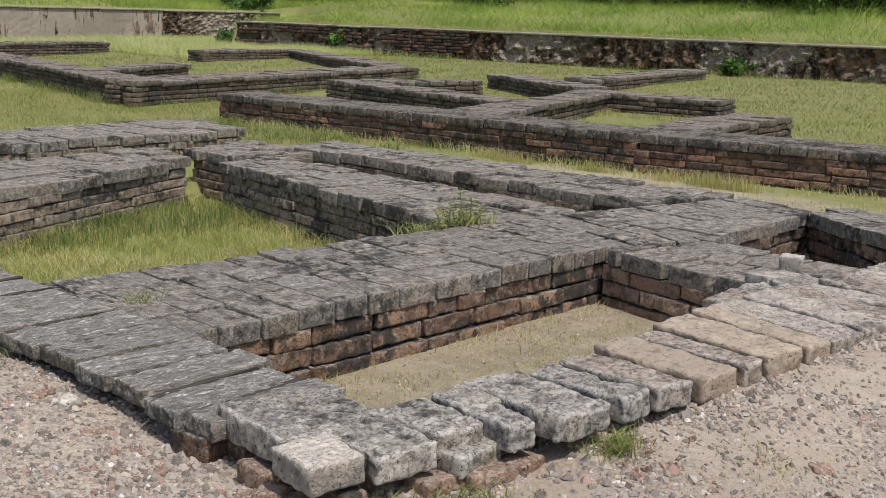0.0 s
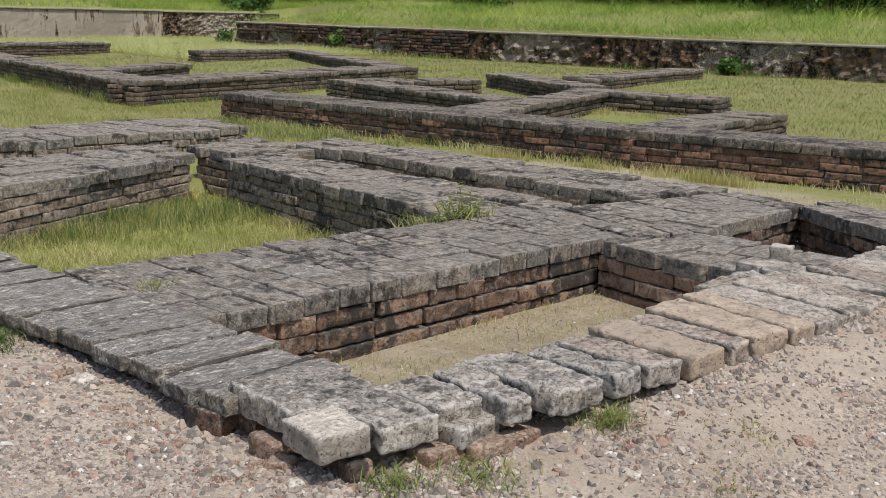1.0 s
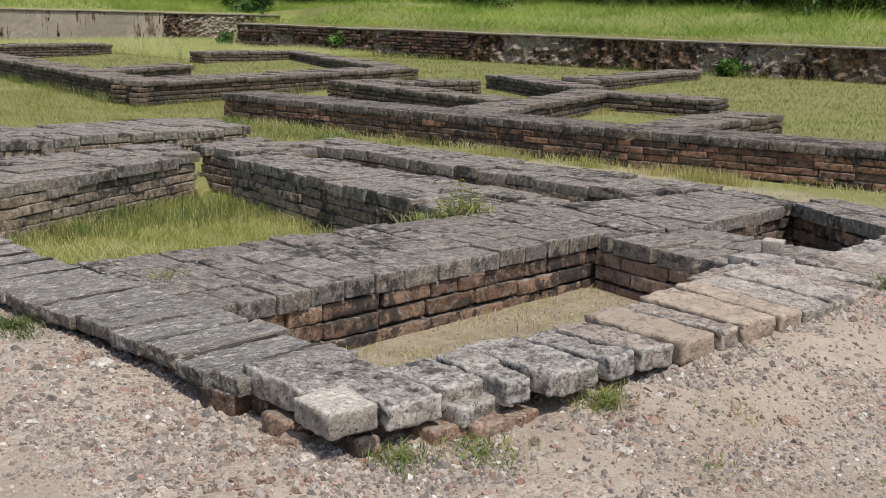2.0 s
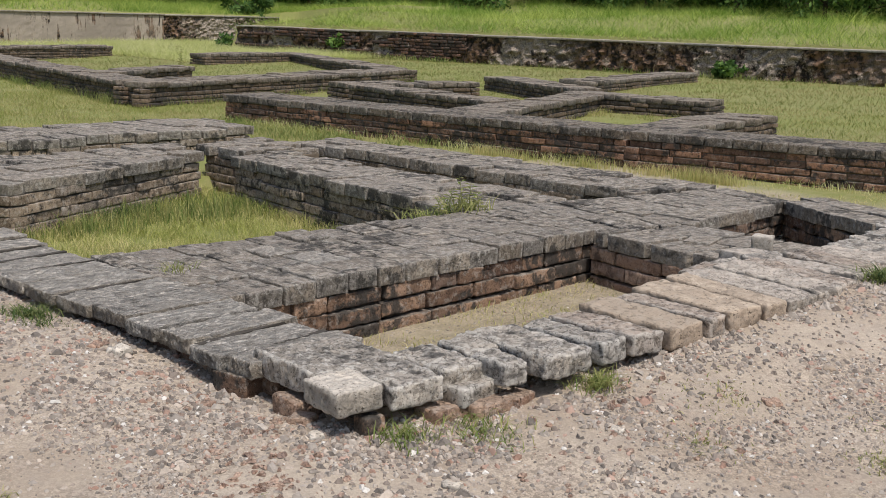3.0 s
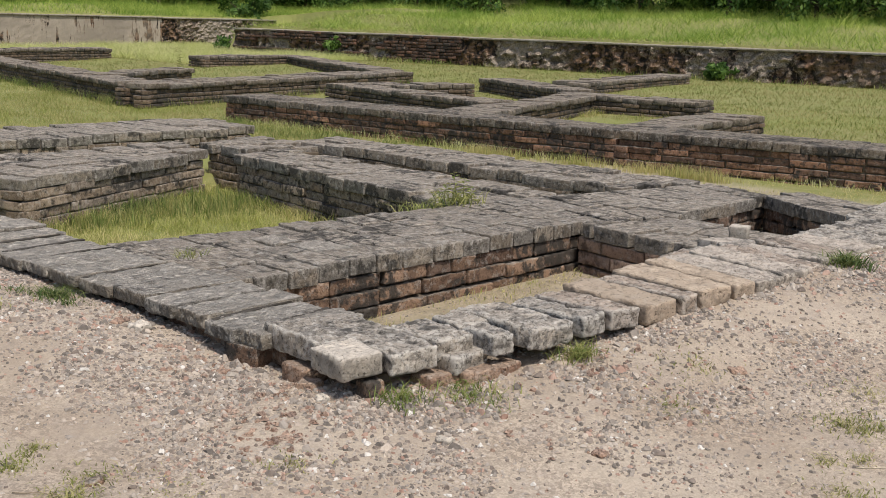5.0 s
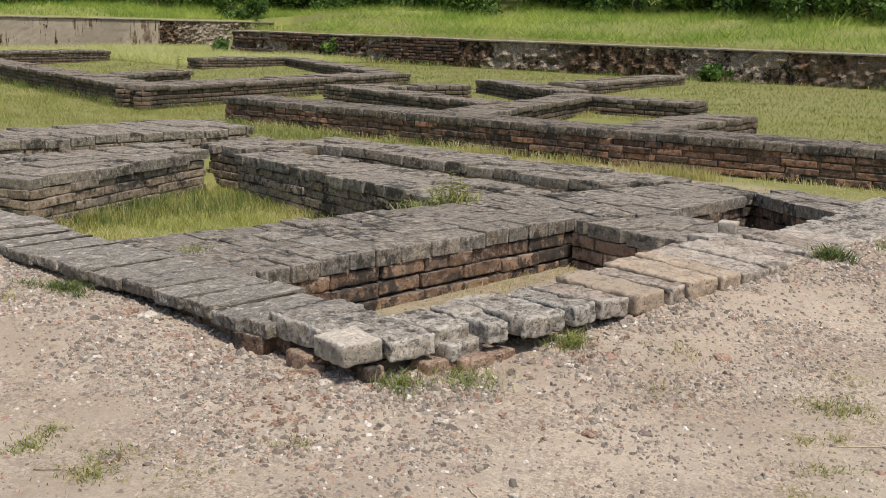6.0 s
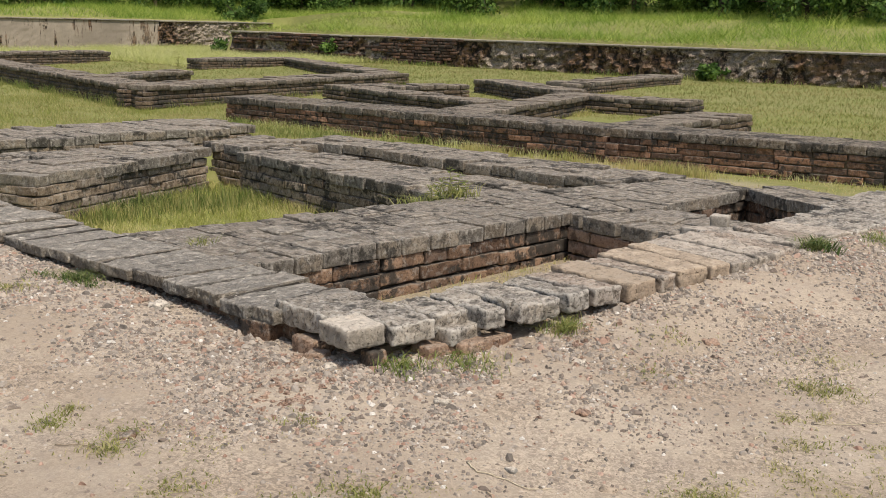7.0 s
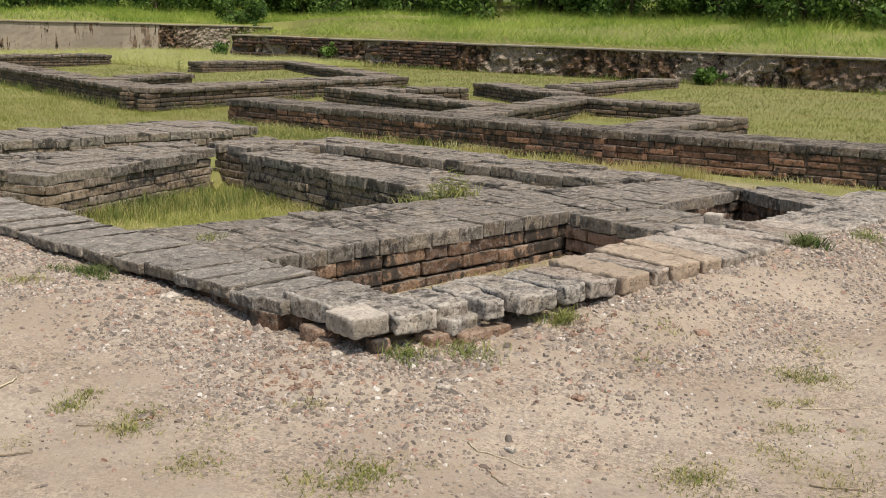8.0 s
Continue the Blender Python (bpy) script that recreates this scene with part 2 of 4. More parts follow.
M_LEAF = leaf_mat("shrub_leaf", (0.038, 0.088, 0.02), (0.09, 0.175, 0.04), (0.16, 0.27, 0.06), 0.5, trans=0.35)
M_TUFT = leaf_mat("low_olive_grass", (0.19, 0.22, 0.065), (0.32, 0.33, 0.11), (0.46, 0.42, 0.20), 3.0, trans=0.4)
M_WEED = leaf_mat("dark_weed_leaf", (0.055, 0.10, 0.028), (0.11, 0.17, 0.05), (0.20, 0.23, 0.085), 3.0, trans=0.35)
M_BARK = brick_mat("bark", (0.10, 0.075, 0.05), (0.13, 0.10, 0.07), (0.12, 0.1, 0.08), (0.09, 0.075, 0.06), 0.3, 0.6)


def pebble_mat():
    n = Nodes("pebbles", 0.85)
    r, g = n.island(), n.noise(90, 4, 0.7)
    r2 = n.math("FRACT", n.math("MULTIPLY", r, 17.3))
    col = n.mix(r2, (0.14, 0.122, 0.108), (0.45, 0.40, 0.35))
    col = n.mix(n.ramp(r, 0.50, 0.51), col, n.mix(r2, (0.17, 0.138, 0.118), (0.50, 0.43, 0.365)))
    col = n.mix(n.ramp(r, 0.88, 0.89), col, n.mix(r2, (0.30, 0.19, 0.145), (0.46, 0.33, 0.27)))
    col = n.mix(n.ramp(r, 0.965, 0.97), col, (0.62, 0.59, 0.55))
    return n.done(n.mix(n.ramp(g, 0.4, 0.7, 0.0, 0.4), col, n.mix(1.0, col, (0.55, 0.53, 0.5), "MULTIPLY")), g, 0.5, 0.004)


M_PEBBLE = pebble_mat()


def back_wall_mat(name, plaster, dark_at, rubbly):
    """Old retaining wall: plaster left in patches over dark, damp rubble and brick."""
    n = Nodes(name)
    s = n.noise(0.55, 6, 0.6)
    streak = n.noise(1.0, 5, 0.7, n.stretch(6.0, 6.0, 0.9))
    lump, grain = n.noise(6, 6, 0.72), n.noise(34, 5, 0.72)
    cell = n.cells(6.5, n.stretch(1.0, 1.0, 1.5))
    rubble = n.mix(n.ramp(lump, 0.42, 0.58), (0.022, 0.018, 0.015), (0.21, 0.13, 0.085))
    rubble = n.mix(n.ramp(n.noise(0.9, 3), 0.46, 0.56, 0.0, 0.5), rubble, n.mix(n.ramp(grain, 0.4, 0.6), (0.10, 0.08, 0.065), (0.30, 0.25, 0.20)))
    rubble = n.mix(n.ramp(n.math("ADD", n.math("MULTIPLY", n.noise(0.8, 3), 0.6), n.math("MULTIPLY", lump, 0.4)), 0.49, 0.55, 0.0, 0.7), rubble, n.mix(n.ramp(grain, 0.42, 0.58), (0.20, 0.17, 0.14), (0.52, 0.46, 0.39)))
    skin = n.mix(n.ramp(s, 0.40, 0.6), tuple(v * 0.72 for v in plaster), plaster)
    skin = n.mix(n.ramp(grain, 0.4, 0.65, 0.0, 0.35), skin, tuple(v * 0.55 for v in plaster))
    f = n.ramp(n.math("ADD", n.math("MULTIPLY", s, 0.45), n.math("MULTIPLY", streak, 0.55)), dark_at, dark_at + 0.03)
    col = n.mix(f, skin, rubble)
    tall = n.math("ADD", n.math("MULTIPLY", cell, 1.5 * rubbly), n.math("ADD", n.math("MULTIPLY", lump, rubbly), n.math("MULTIPLY", grain, 0.4 if rubbly > 0.5 else 0.08)))
    return n.done(col, tall, 1.0, 0.07)


M_BACK_PALE = back_wall_mat("old_plaster", (0.38, 0.328, 0.275), 0.525, 0.05)
M_BACK_DARK = back_wall_mat("damp_rubble", (0.36, 0.30, 0.25), 0.36, 1.0)
M_COPING = brick_mat("coping_mortar", (0.30, 0.27, 0.22), (0.36, 0.32, 0.265), (0.44, 0.395, 0.325), (0.34, 0.305, 0.25), 0.4, 0.6, 0.2, pits=0.3)

# ---- meshes ----


def mesh(name, verts, faces, mat, smooth=False):
    me = bpy.data.meshes.new(name)
    me.from_pydata([tuple(v) for v in verts], [], [tuple(f) for f in faces])
    me.materials.append(mat)
    if smooth:
        me.polygons.foreach_set("use_smooth", [True] * len(me.polygons))
    me.update()
    return me


def part(name, me, parent, m=None, label=""):
    ob = bpy.data.objects.new(name, me)
    scene.collection.objects.link(ob)
    ob.parent = parent
    if m is not None:
        ob.matrix_basis = m
    return tagged(ob, label)


def lines(h, r, n):
    """Positions of the grid lines along one side of a worn block of half length h with edges rounded by r."""
    return [-h] + [-h + r + (2 * h - 2 * r) * i / (n - 1) for i in range(n)] + [h]


def block_arrays(size, cuts, r, amp, seed, freq=9.0, ridge=None):
    """Vertices and quads of a worn block: rounded edges, dented faces."""
    hx, hy, hz = (s / 2 for s in size)
    ax = [lines(hx, r, cuts[0]), lines(hy, r, cuts[1]), lines(hz, r, cuts[2])]
    index, verts, faces = {}, [], []
    off = Vector((seed * 7.31, seed * 3.17, seed * 5.53))

    def vert(i, j, k):
        key = (i, j, k)
        if key not in index:
            p = Vector((ax[0][i], ax[1][j], ax[2][k]))
            q = Vector((max(-hx + r, min(hx - r, p.x)), max(-hy + r, min(hy - r, p.y)), max(-hz + r, min(hz - r, p.z))))
            d = p - q
            if d.length > 1e-9:
                p = q + d.normalized() * r
            w = noise.noise_vector(p * freq + off) * 0.5 + noise.noise_vector(p * freq * 2.6 + off) * 0.35 + noise.noise_vector(p * freq * 6.0 + off) * 0.25
            p = p + w * amp
            if ridge and p.z > 0:
                q = Vector((p.x * ridge[0], p.y * ridge[1], 0)) + off
                q += noise.noise_vector(q * 0.6) * 0.7
                p.z -= ridge[2] * (abs(noise.noise(q)) * 1.6 + 0.5 * abs(noise.noise(q * 2.3))) * (0.5 + abs(noise.noise(off + p * 5)) * 2)
            index[key] = len(verts)
            verts.append(p)
        return index[key]

    nx, ny, nz = len(ax[0]) - 1, len(ax[1]) - 1, len(ax[2]) - 1
    for i in range(nx):
        for j in range(ny):
            faces.append((vert(i, j, 0), vert(i, j + 1, 0), vert(i + 1, j + 1, 0), vert(i + 1, j, 0)))
            faces.append((vert(i, j, nz), vert(i + 1, j, nz), vert(i + 1, j + 1, nz), vert(i, j + 1, nz)))
    for i in range(nx):
        for k in range(nz):
            faces.append((vert(i, 0, k), vert(i + 1, 0, k), vert(i + 1, 0, k + 1), vert(i, 0, k + 1)))
            faces.append((vert(i, ny, k), vert(i, ny, k + 1), vert(i + 1, ny, k + 1), vert(i + 1, ny, k)))
    for j in range(ny):
        for k in range(nz):
            faces.append((vert(0, j, k), vert(0, j, k + 1), vert(0, j + 1, k + 1), vert(0, j + 1, k)))
            faces.append((vert(nx, j, k), vert(nx, j + 1, k), vert(nx, j + 1, k + 1), vert(nx, j, k + 1)))
    return verts, faces


COURSE = (0.300, 0.14, 0.070)
CAP = (0.200, 0.36, 0.080)
_shapes = {}


def shapes(kind, mat, size, cuts, r, amp, count, freq=9.0, ridge=None):
    key = (kind, mat.name)
    if key not in _shapes:
        _shapes[key] = [mesh(kind, *block_arrays(size, cuts, r, amp, 11 + s, freq, ridge), mat, True) for s in range(count)]
    return _shapes[key]


_low = [block_arrays(COURSE, (2, 2, 2), 0.012, 0.006, 40 + s) for s in range(6)]
_low = [([tuple(v) for v in vs], fs) for vs, fs in _low]


class Pile:
    """Bricks of a far wall, gathered into one mesh."""

    def __init__(self):
        self.v, self.f = [], []

    def add(self, m, size, rng):
        vs, fs = rng.choice(_low)
        s = [size[i] / COURSE[i] for i in range(3)]
        o = len(self.v)
        self.v += [m @ Vector((x * s[0], y * s[1], z * s[2])) for x, y, z in vs]
        self.f += [tuple(i + o for i in f) for f in fs]


def wall(label, a, b, c, d, top, base, rows=2, cap_w=0.21, sides="FRBL", cap_mat=None, course_mat=None, far=False, seed=1, chipped=0.0, course=0.079, skip_cap=None, recess=0.0, slab=False, rough=1.0, cap_t=0.078, joint=0.05, pale_at=None, gap=0.008):
    """One excavated wall on the plan quadrilateral a-b (its front line), c-d (its back): a mud core, courses of brick on its sides, a brick cap."""
    rng = random.Random(seed)
    cap_mat, course_mat = cap_mat or M_CAP, course_mat or M_COURSE
    P = [Vector((p[0] * K, p[1] * K, 0)) for p in (a, b, c, d)]
    tops = [t * K for t in (top if isinstance(top, tuple) else (top,) * 4)]
    base *= K

    def at(u, v):
        p = (P[0] * (1 - u) + P[1] * u) * (1 - v) + (P[3] * (1 - u) + P[2] * u) * v
        z = (tops[0] * (1 - u) + tops[1] * u) * (1 - v) + (tops[3] * (1 - u) + tops[2] * u) * v
        return Vector((p.x, p.y, z))

    mid = sum(P, Vector()) / 4
    ux, uy = (P[1] - P[0]).normalized(), (P[3] - P[0]).normalized()
    din = joint + recess
    inset = [P[0] + (ux + uy) * din, P[1] + (uy - ux) * din, P[2] - (ux + uy) * din, P[3] + (ux - uy) * din]
    vs = [(p.x, p.y, base - 0.12) for p in inset] + [(p.x, p.y, t - 0.055) for p, t in zip(inset, tops)]
    core = new("brick_ruin", mesh("mud_core", vs, [(0, 3, 2, 1), (4, 5, 6, 7), (0, 1, 5, 4), (1, 2, 6, 5), (2, 3, 7, 6), (3, 0, 4, 7)], M_MUD))
    tagged(core, label, "ruin wall", "excavated brick walls")
    pile, cap_pile, seams = Pile(), Pile(), []
    edge = {"F": (0, 1), "R": (1, 2), "B": (2, 3), "L": (3, 0)}
    for s in sides:
        i, j = edge[s]
        along = P[j] - P[i]
        length = along.length
        x = along.normalized()
        inward = Vector((-x.y, x.x, 0))
        if inward.dot(mid - P[i]) < 0:
            inward = -inward
        count = max(1, math.ceil((max(tops[i], tops[j]) - cap_t - base) / course))
        turn = math.atan2(x.y, x.x)
        for n in range(count):
            s0 = -rng.uniform(0, 0.3) if n % 2 else -rng.uniform(0.12, 0.2)
            while s0 < length - 0.03:
                ln = COURSE[0] * rng.choice((1, 1, 1, 0.97, 1.03, 0.55)) * rng.uniform(0.96, 1.05)
                lo, hi = max(s0, 0.0), min(s0 + ln, length)
                s0 += ln + rng.uniform(0.008, 0.016)
                if hi - lo < 0.05 or rng.random() < chipped:
                    continue
                t = (lo + hi) / 2
                zt = tops[i] + (tops[j] - tops[i]) * t / length - cap_t - (n + 0.5) * course
                p = P[i] + x * t + inward * (recess + COURSE[1] / 2 + rng.uniform(0.0, 0.020) * rough - 0.004 * min(n, 4))
                size = (hi - lo, COURSE[1] * 0.98, (course - gap) * rng.uniform(0.92, 1.02))
                m = Matrix.Translation((p.x, p.y, zt + rng.uniform(-0.003, 0.003))) @ Euler((rng.uniform(-0.04, 0.04) * rough, rng.uniform(-0.015, 0.015) * rough, turn + rng.uniform(-0.025, 0.025) * rough)).to_matrix().to_4x4()
                if far:
                    pile.add(m, size, rng)
                else:
                    me = rng.choice(shapes("brick", course_mat, COURSE, (12, 3, 5), 0.006, 0.011, 16, 22.0))
                    part("brick", me, core, m @ Matrix.Diagonal((*[size[q] / COURSE[q] for q in range(3)], 1)))
    # the cap, in rows across the wall
    length = (P[1] - P[0]).length
    bounds = [0.0]
    for r in range(rows):
        bounds.append((r + 1 + (rng.uniform(-0.04, 0.04) if r < rows - 1 else 0)) / rows)
    for r in range(rows):
        v0, v1 = bounds[r], bounds[r + 1]
        s0 = -rng.uniform(0, 0.12)
        while s0 < length - 0.02:
            w = cap_w * rng.uniform(0.85, 1.18)
            lo, hi = max(s0, 0), min(s0 + w, length)
            s0 += w
            if hi - lo < 0.06 or (skip_cap and skip_cap(r, lo / length)):
                continue
            u = (lo + hi) / 2 / length
            p0, p1, pl, pr = at(u, v0), at(u, v1), at(lo / length, (v0 + v1) / 2), at(hi / length, (v0 + v1) / 2)
            ctr = at(u, (v0 + v1) / 2)
            depth, width = (p1 - p0).length, hi - lo
            x = (pr - pl).normalized()
            m = Matrix.Translation(ctr + Vector((0, 0, -cap_t / 2 + rng.uniform(-0.005, 0.004) * (3 if far or gap < 0.005 else 2.2 if slab else 1.3)))) @ Euler((rng.uniform(-0.008, 0.008) * (4 if far else 1), -math.asin(max(-1, min(1, x.z))) + rng.uniform(-0.008, 0.008), math.atan2(x.y, x.x) + rng.uniform(-0.015, 0.015))).to_matrix().to_4x4()
            over = (0.03 if gap < 0.005 else 0.012) * rng.uniform(-0.3, 1.6) if rows == 1 or r in (0, rows - 1) else 0
            if slab and hi < length - 0.05:
                e = at(hi / length, (v0 + v1) / 2)
                seams += [e + x * i + uy * j * (depth / 2 - 0.012) + Vector((0, 0, k)) for i in (-0.013, 0.013) for j in (-1, 1) for k in (-0.045, -0.0085)]
            if slab:
                m = Matrix.Translation(uy * rng.uniform(-0.022, 0.014)) @ m
            size = (width - rng.uniform(0.010, 0.020) - (0.008 if slab else 0), depth - 0.014 + over, cap_t * rng.uniform(0.95, 1.08))
            if far:
                cap_pile.add(m, size, rng)
            else:
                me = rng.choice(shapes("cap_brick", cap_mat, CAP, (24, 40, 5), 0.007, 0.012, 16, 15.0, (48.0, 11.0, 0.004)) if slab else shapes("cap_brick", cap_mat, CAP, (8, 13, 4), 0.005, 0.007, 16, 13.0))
                if pale_at and (ctr.xy - Vector(pale_at) * K).length < 0.13:
                    me = shapes("cap_brick", M_SLAB_L, CAP, (8, 13, 4), 0.005, 0.007, 2, 13.0)[0]
                part("cap_brick", me, core, m @ Matrix.Diagonal((*[size[q] / CAP[q] for q in range(3)], 1)))
    if seams:
        box = ((0, 1, 3, 2), (4, 6, 7, 5), (0, 4, 5, 1), (2, 3, 7, 6), (0, 2, 6, 4), (1, 5, 7, 3))
        tagged(part("joint_soil", mesh("joint_soil", seams, [tuple(i + o for i in f) for o in range(0, len(seams), 8) for f in box], M_DIRT), core), kind="stuff")
    if far:
        tagged(part("brickwork", mesh("brickwork", pile.v, pile.f, M_COURSE_JOINED, True), core), kind="stuff")
        tagged(part("capping", mesh("capping", cap_pile.v, cap_pile.f, M_CAP_JOINED, True), core), kind="stuff")
    return core


# ---- ground ----


def step(x, a, b):
    t = max(0.0, min(1.0, (x - a) / (b - a)))
    return t * t * (3 - 2 * t)


BACK_X = lambda y: 27.2 + (47.0 - y) * 0.235 if y < 47 else 27.2 + (y - 47.0) * 0.7      # front line of the long retaining wall, in plan units
BACK_Y = 55.0                                      # front line of the plastered retaining wall


def outside(x, y):
    """Whether a plan place lies on the gravel in front of the ruin."""
    return x < 2.32 - 0.11 * (y - 3.6) or y < 3.1


def level(x, y):
    """Height of the ground in plan units, and how grassy it is."""
    bumps = noise.noise(Vector((x * 0.9, y * 0.9, 3))) * 0.025 + noise.noise(Vector((x * 3.1, y * 3.1, 8))) * 0.008
    if outside(x, y):
        z = 0.062 * max(0.0, min(x, 5.6) - 2.3) * step(y, -2, 1.5) + 0.13 * step(y, 3.0, 4.8) * step(2.4 - x, -0.5, 1.2) - 0.03 * step(3 - y, 0, 4) - 0.08 * step(2.6 - y, 0, 1.3) * step(x, 0.5, 2.0)
        z += 0.09 * step(y, 2.0, 2.75) * step(x, 2.6, 4.2) + 0.045 * math.exp(-((x - 2.2) / 0.5) ** 2 - ((y - 3.1) / 0.35) ** 2)
        return z + bumps, 0.85 * step(y, 9, 14)
    if y < 6.0 and x < 6.7:
        return -0.345 + bumps * 0.8, 0.16
    if y < 6.0 and x < 9.3:
        return -0.42, 0.2
    if x < 6.9 and y < 12.2:
        return -0.47 + bumps, 1.0
    if x < 9.0 and y < 12.2:
        return -0.35, 0.6
    z = -0.30 + 0.28 * step(x, 12, 27) + bumps
    g = 1.0
    if x < 12.5 and y < 11.5:
        g = 0.25 + 0.5 * step(noise.noise(Vector((x * 0.8, y * 0.8, 31))), -0.1, 0.4)
    bx = BACK_X(y)
    rise = 0.0
    if x > bx + 0.58 and 46.2 < y < BACK_Y + 0.55 and x < 37:
        return 0.75, 1.0
    if x > bx + 0.58 or y > BACK_Y + 0.55:
        deep = max(x - bx, (y - BACK_Y) * 0.9)
        top = 1.10 if x > bx + 0.58 and y < 46.2 else 1.45
        rise = top + 0.085 * min(deep, 24) + 0.35 * noise.noise(Vector((x * 0.16, y * 0.16, 1))) * step(deep, 0.6, 6)
        return rise, 1.0
    return z, g


def spread(*runs):
    out = []
    for lo, hi, st in runs:
        n = round((hi - lo) / st)
        out += [lo + (hi - lo) * i / n for i in range(n)]
    return out + [runs[-1][1]]


gx = spread((-3000, -300, 900), (-300, -20, 70), (-20, -4, 2), (-4, 10, 0.1), (10, 24, 0.5), (24, 40, 0.3), (40, 80, 2), (80, 300, 44), (300, 3000, 900))
gy = spread((-3000, -300, 900), (-300, -20, 70), (-20, -4, 2), (-4, 13, 0.1), (13, 53, 0.5), (53, 58, 0.25), (58, 100, 2), (100, 300, 40), (300, 3000, 900))
gv, ga = [], []
for y in gy:
    for x in gx:
        z, g = level(x, y)
        gv.append((x * K, y * K, z * K))
        ga.append(g)
nx = len(gx)
gf = [(j * nx + i, j * nx + i + 1, (j + 1) * nx + i + 1, (j + 1) * nx + i) for j in range(len(gy) - 1) for i in range(nx - 1)]
ground = new("ground", mesh("ground", gv, gf, M_GROUND, True))
ground.data.attributes.new("silt", "FLOAT", "POINT").data.foreach_set("value", [float(2.4 * K < v[0] < 9.2 * K and 3.2 * K < v[1] < 6.1 * K) for v in gv])
ground.data.attributes.new("grassy", "FLOAT", "POINT").data.foreach_set("value", ga)
tagged(ground, "sandy gravel ground turning to grass among the ruins", "ground", kind="structure")

# ---- the excavated walls (plan units) ----
NEAR = "weathered grey-topped brick wall of an excavated house"
FAR = "low dark brick wall of a farther excavated house"
wall("low wall of long lichen-grey slabs along the gravel", (2.06, 3.63), (1.55, 8.6), (2.20, 8.66), (2.72, 3.78), (0.21, 0.21, 0.20, 0.20), -0.15, 1, 0.215, "FRL", M_SLAB_L, M_COURSE, seed=3, recess=0.06, slab=True, cap_t=0.05)
wall("brick wall closing the sandy pit at its back", (2.56, 5.14), (6.50, 5.57), (6.44, 6.80), (2.52, 6.68), (0.11, 0.085, 0.085, 0.11), -0.5, 4, 0.19, "FBL", seed=4, pale_at=(3.86, 6.02))
wall("brick paving where the pit walls meet", (6.51, 5.55), (7.36, 5.30), (7.38, 6.80), (6.45, 6.80), 0.085, -0.5, 4, 0.22, "FB", seed=41)
wall("brick wall closing the small pit at its back", (7.37, 5.30), (9.45, 5.64), (9.62, 6.50), (7.39, 6.80), 0.085, -0.5, 3, 0.24, "FB", seed=42)
wall("short brick wall between the two pits", (7.30, 3.70), (7.36, 5.28), (6.40, 5.53), (6.24, 3.70), (0.15, 0.085, 0.085, 0.10), -0.5, 2, 0.25, "FB", course_mat=M_RED, seed=5)
GREY = dict(course_mat=M_COURSE_GREY, rough=1.2, joint=0.034, course=0.066, gap=0.004)
wall("broad brick platform beside the grassy court", (6.42, 11.15), (6.12, 6.82), (7.52, 6.82), (7.28, 11.40), (0.085, 0.085, 0.085, 0.085), -0.55, 3, 0.24, "FLB", seed=6, **GREY)
wall("brick wall behind the narrow trench of the platform", (7.92, 12.2), (8.45, 6.82), (9.62, 6.54), (8.76, 12.3), 0.085, -0.45, 3, 0.24, "FRBL", seed=7, **GREY)
wall("brick wall at the far side of the small pit", (9.32, 5.62), (8.10, 3.90), (9.0, 3.80), (9.9, 5.55), (0.085, 0.2, 0.2, 0.085), -0.5, 2, 0.24, "FBL", seed=8)
wall("low brick wall across the end of the platform", (6.68, 12.3), (6.75, 11.42), (7.90, 11.45), (7.95, 13.3), 0.08, -0.5, 3, 0.24, "FL", seed=9, **GREY)
wall("brick stump wall beside the grassy court", (3.40, 10.2), (6.25, 11.64), (6.45, 12.65), (2.6, 12.2), 0.085, -0.5, 4, 0.24, "FRL", seed=10, pale_at=(3.5, 10.5), **GREY)
wall("wide brick wall behind the stump", (2.2, 13.4), (8.45, 14.1), (8.7, 15.7), (2.0, 15.2), 0.085, -0.45, 3, 0.24, "FR", seed=11, **GREY)
wall("long dark brick wall beyond the grassy strip", (10.75, 18.75), (12.20, 10.1), (13.3, 10.1), (11.9, 19.2), (0.18, 0.23, 0.23, 0.18), -0.42, 2, 0.24, "FL", M_CAP_DARK, M_COURSE_FAR, course=0.064, gap=0.006, seed=12, joint=0.035, rough=1.5)
wall("long dark brick wall beyond the grassy strip", (12.20, 10.1), (14.3, 3.5), (15.4, 3.8), (13.4, 10.25), 0.24, -0.42, 2, 0.24, "FL", M_CAP_DARK, M_COURSE_FAR, course=0.064, gap=0.006, seed=13, joint=0.035, rough=1.5)
wall(FAR, (13.0, 10.0), (17.3, 10.9), (17.0, 11.8), (12.9, 10.9), 0.22, -0.4, 2, 0.24, "FR", far=True, course=0.064, seed=14)
wall(FAR, (12.6, 13.4), (19.0, 16.4), (19.3, 17.3), (12.5, 14.4), 0.2, -0.35, 2, 0.24, "FRL", far=True, course=0.064, seed=15)
wall(FAR, (18.4, 17.2), (19.2, 13.85), (20.2, 14.1), (19.5, 17.3), 0.2, -0.35, 2, 0.24, "FRL", far=True, course=0.064, seed=16)
wall(FAR, (15.0, 20.6), (14.65, 15.5), (15.5, 15.6), (16.0, 20.7), 0.2, -0.35, 2, 0.24, "FRL", far=True, course=0.064, seed=17)
wall(FAR, (15.1, 20.8), (18.7, 20.2), (18.9, 21.1), (15.2, 21.7), 0.2, -0.35, 2, 0.24, "FRL", far=True, course=0.064, seed=18)
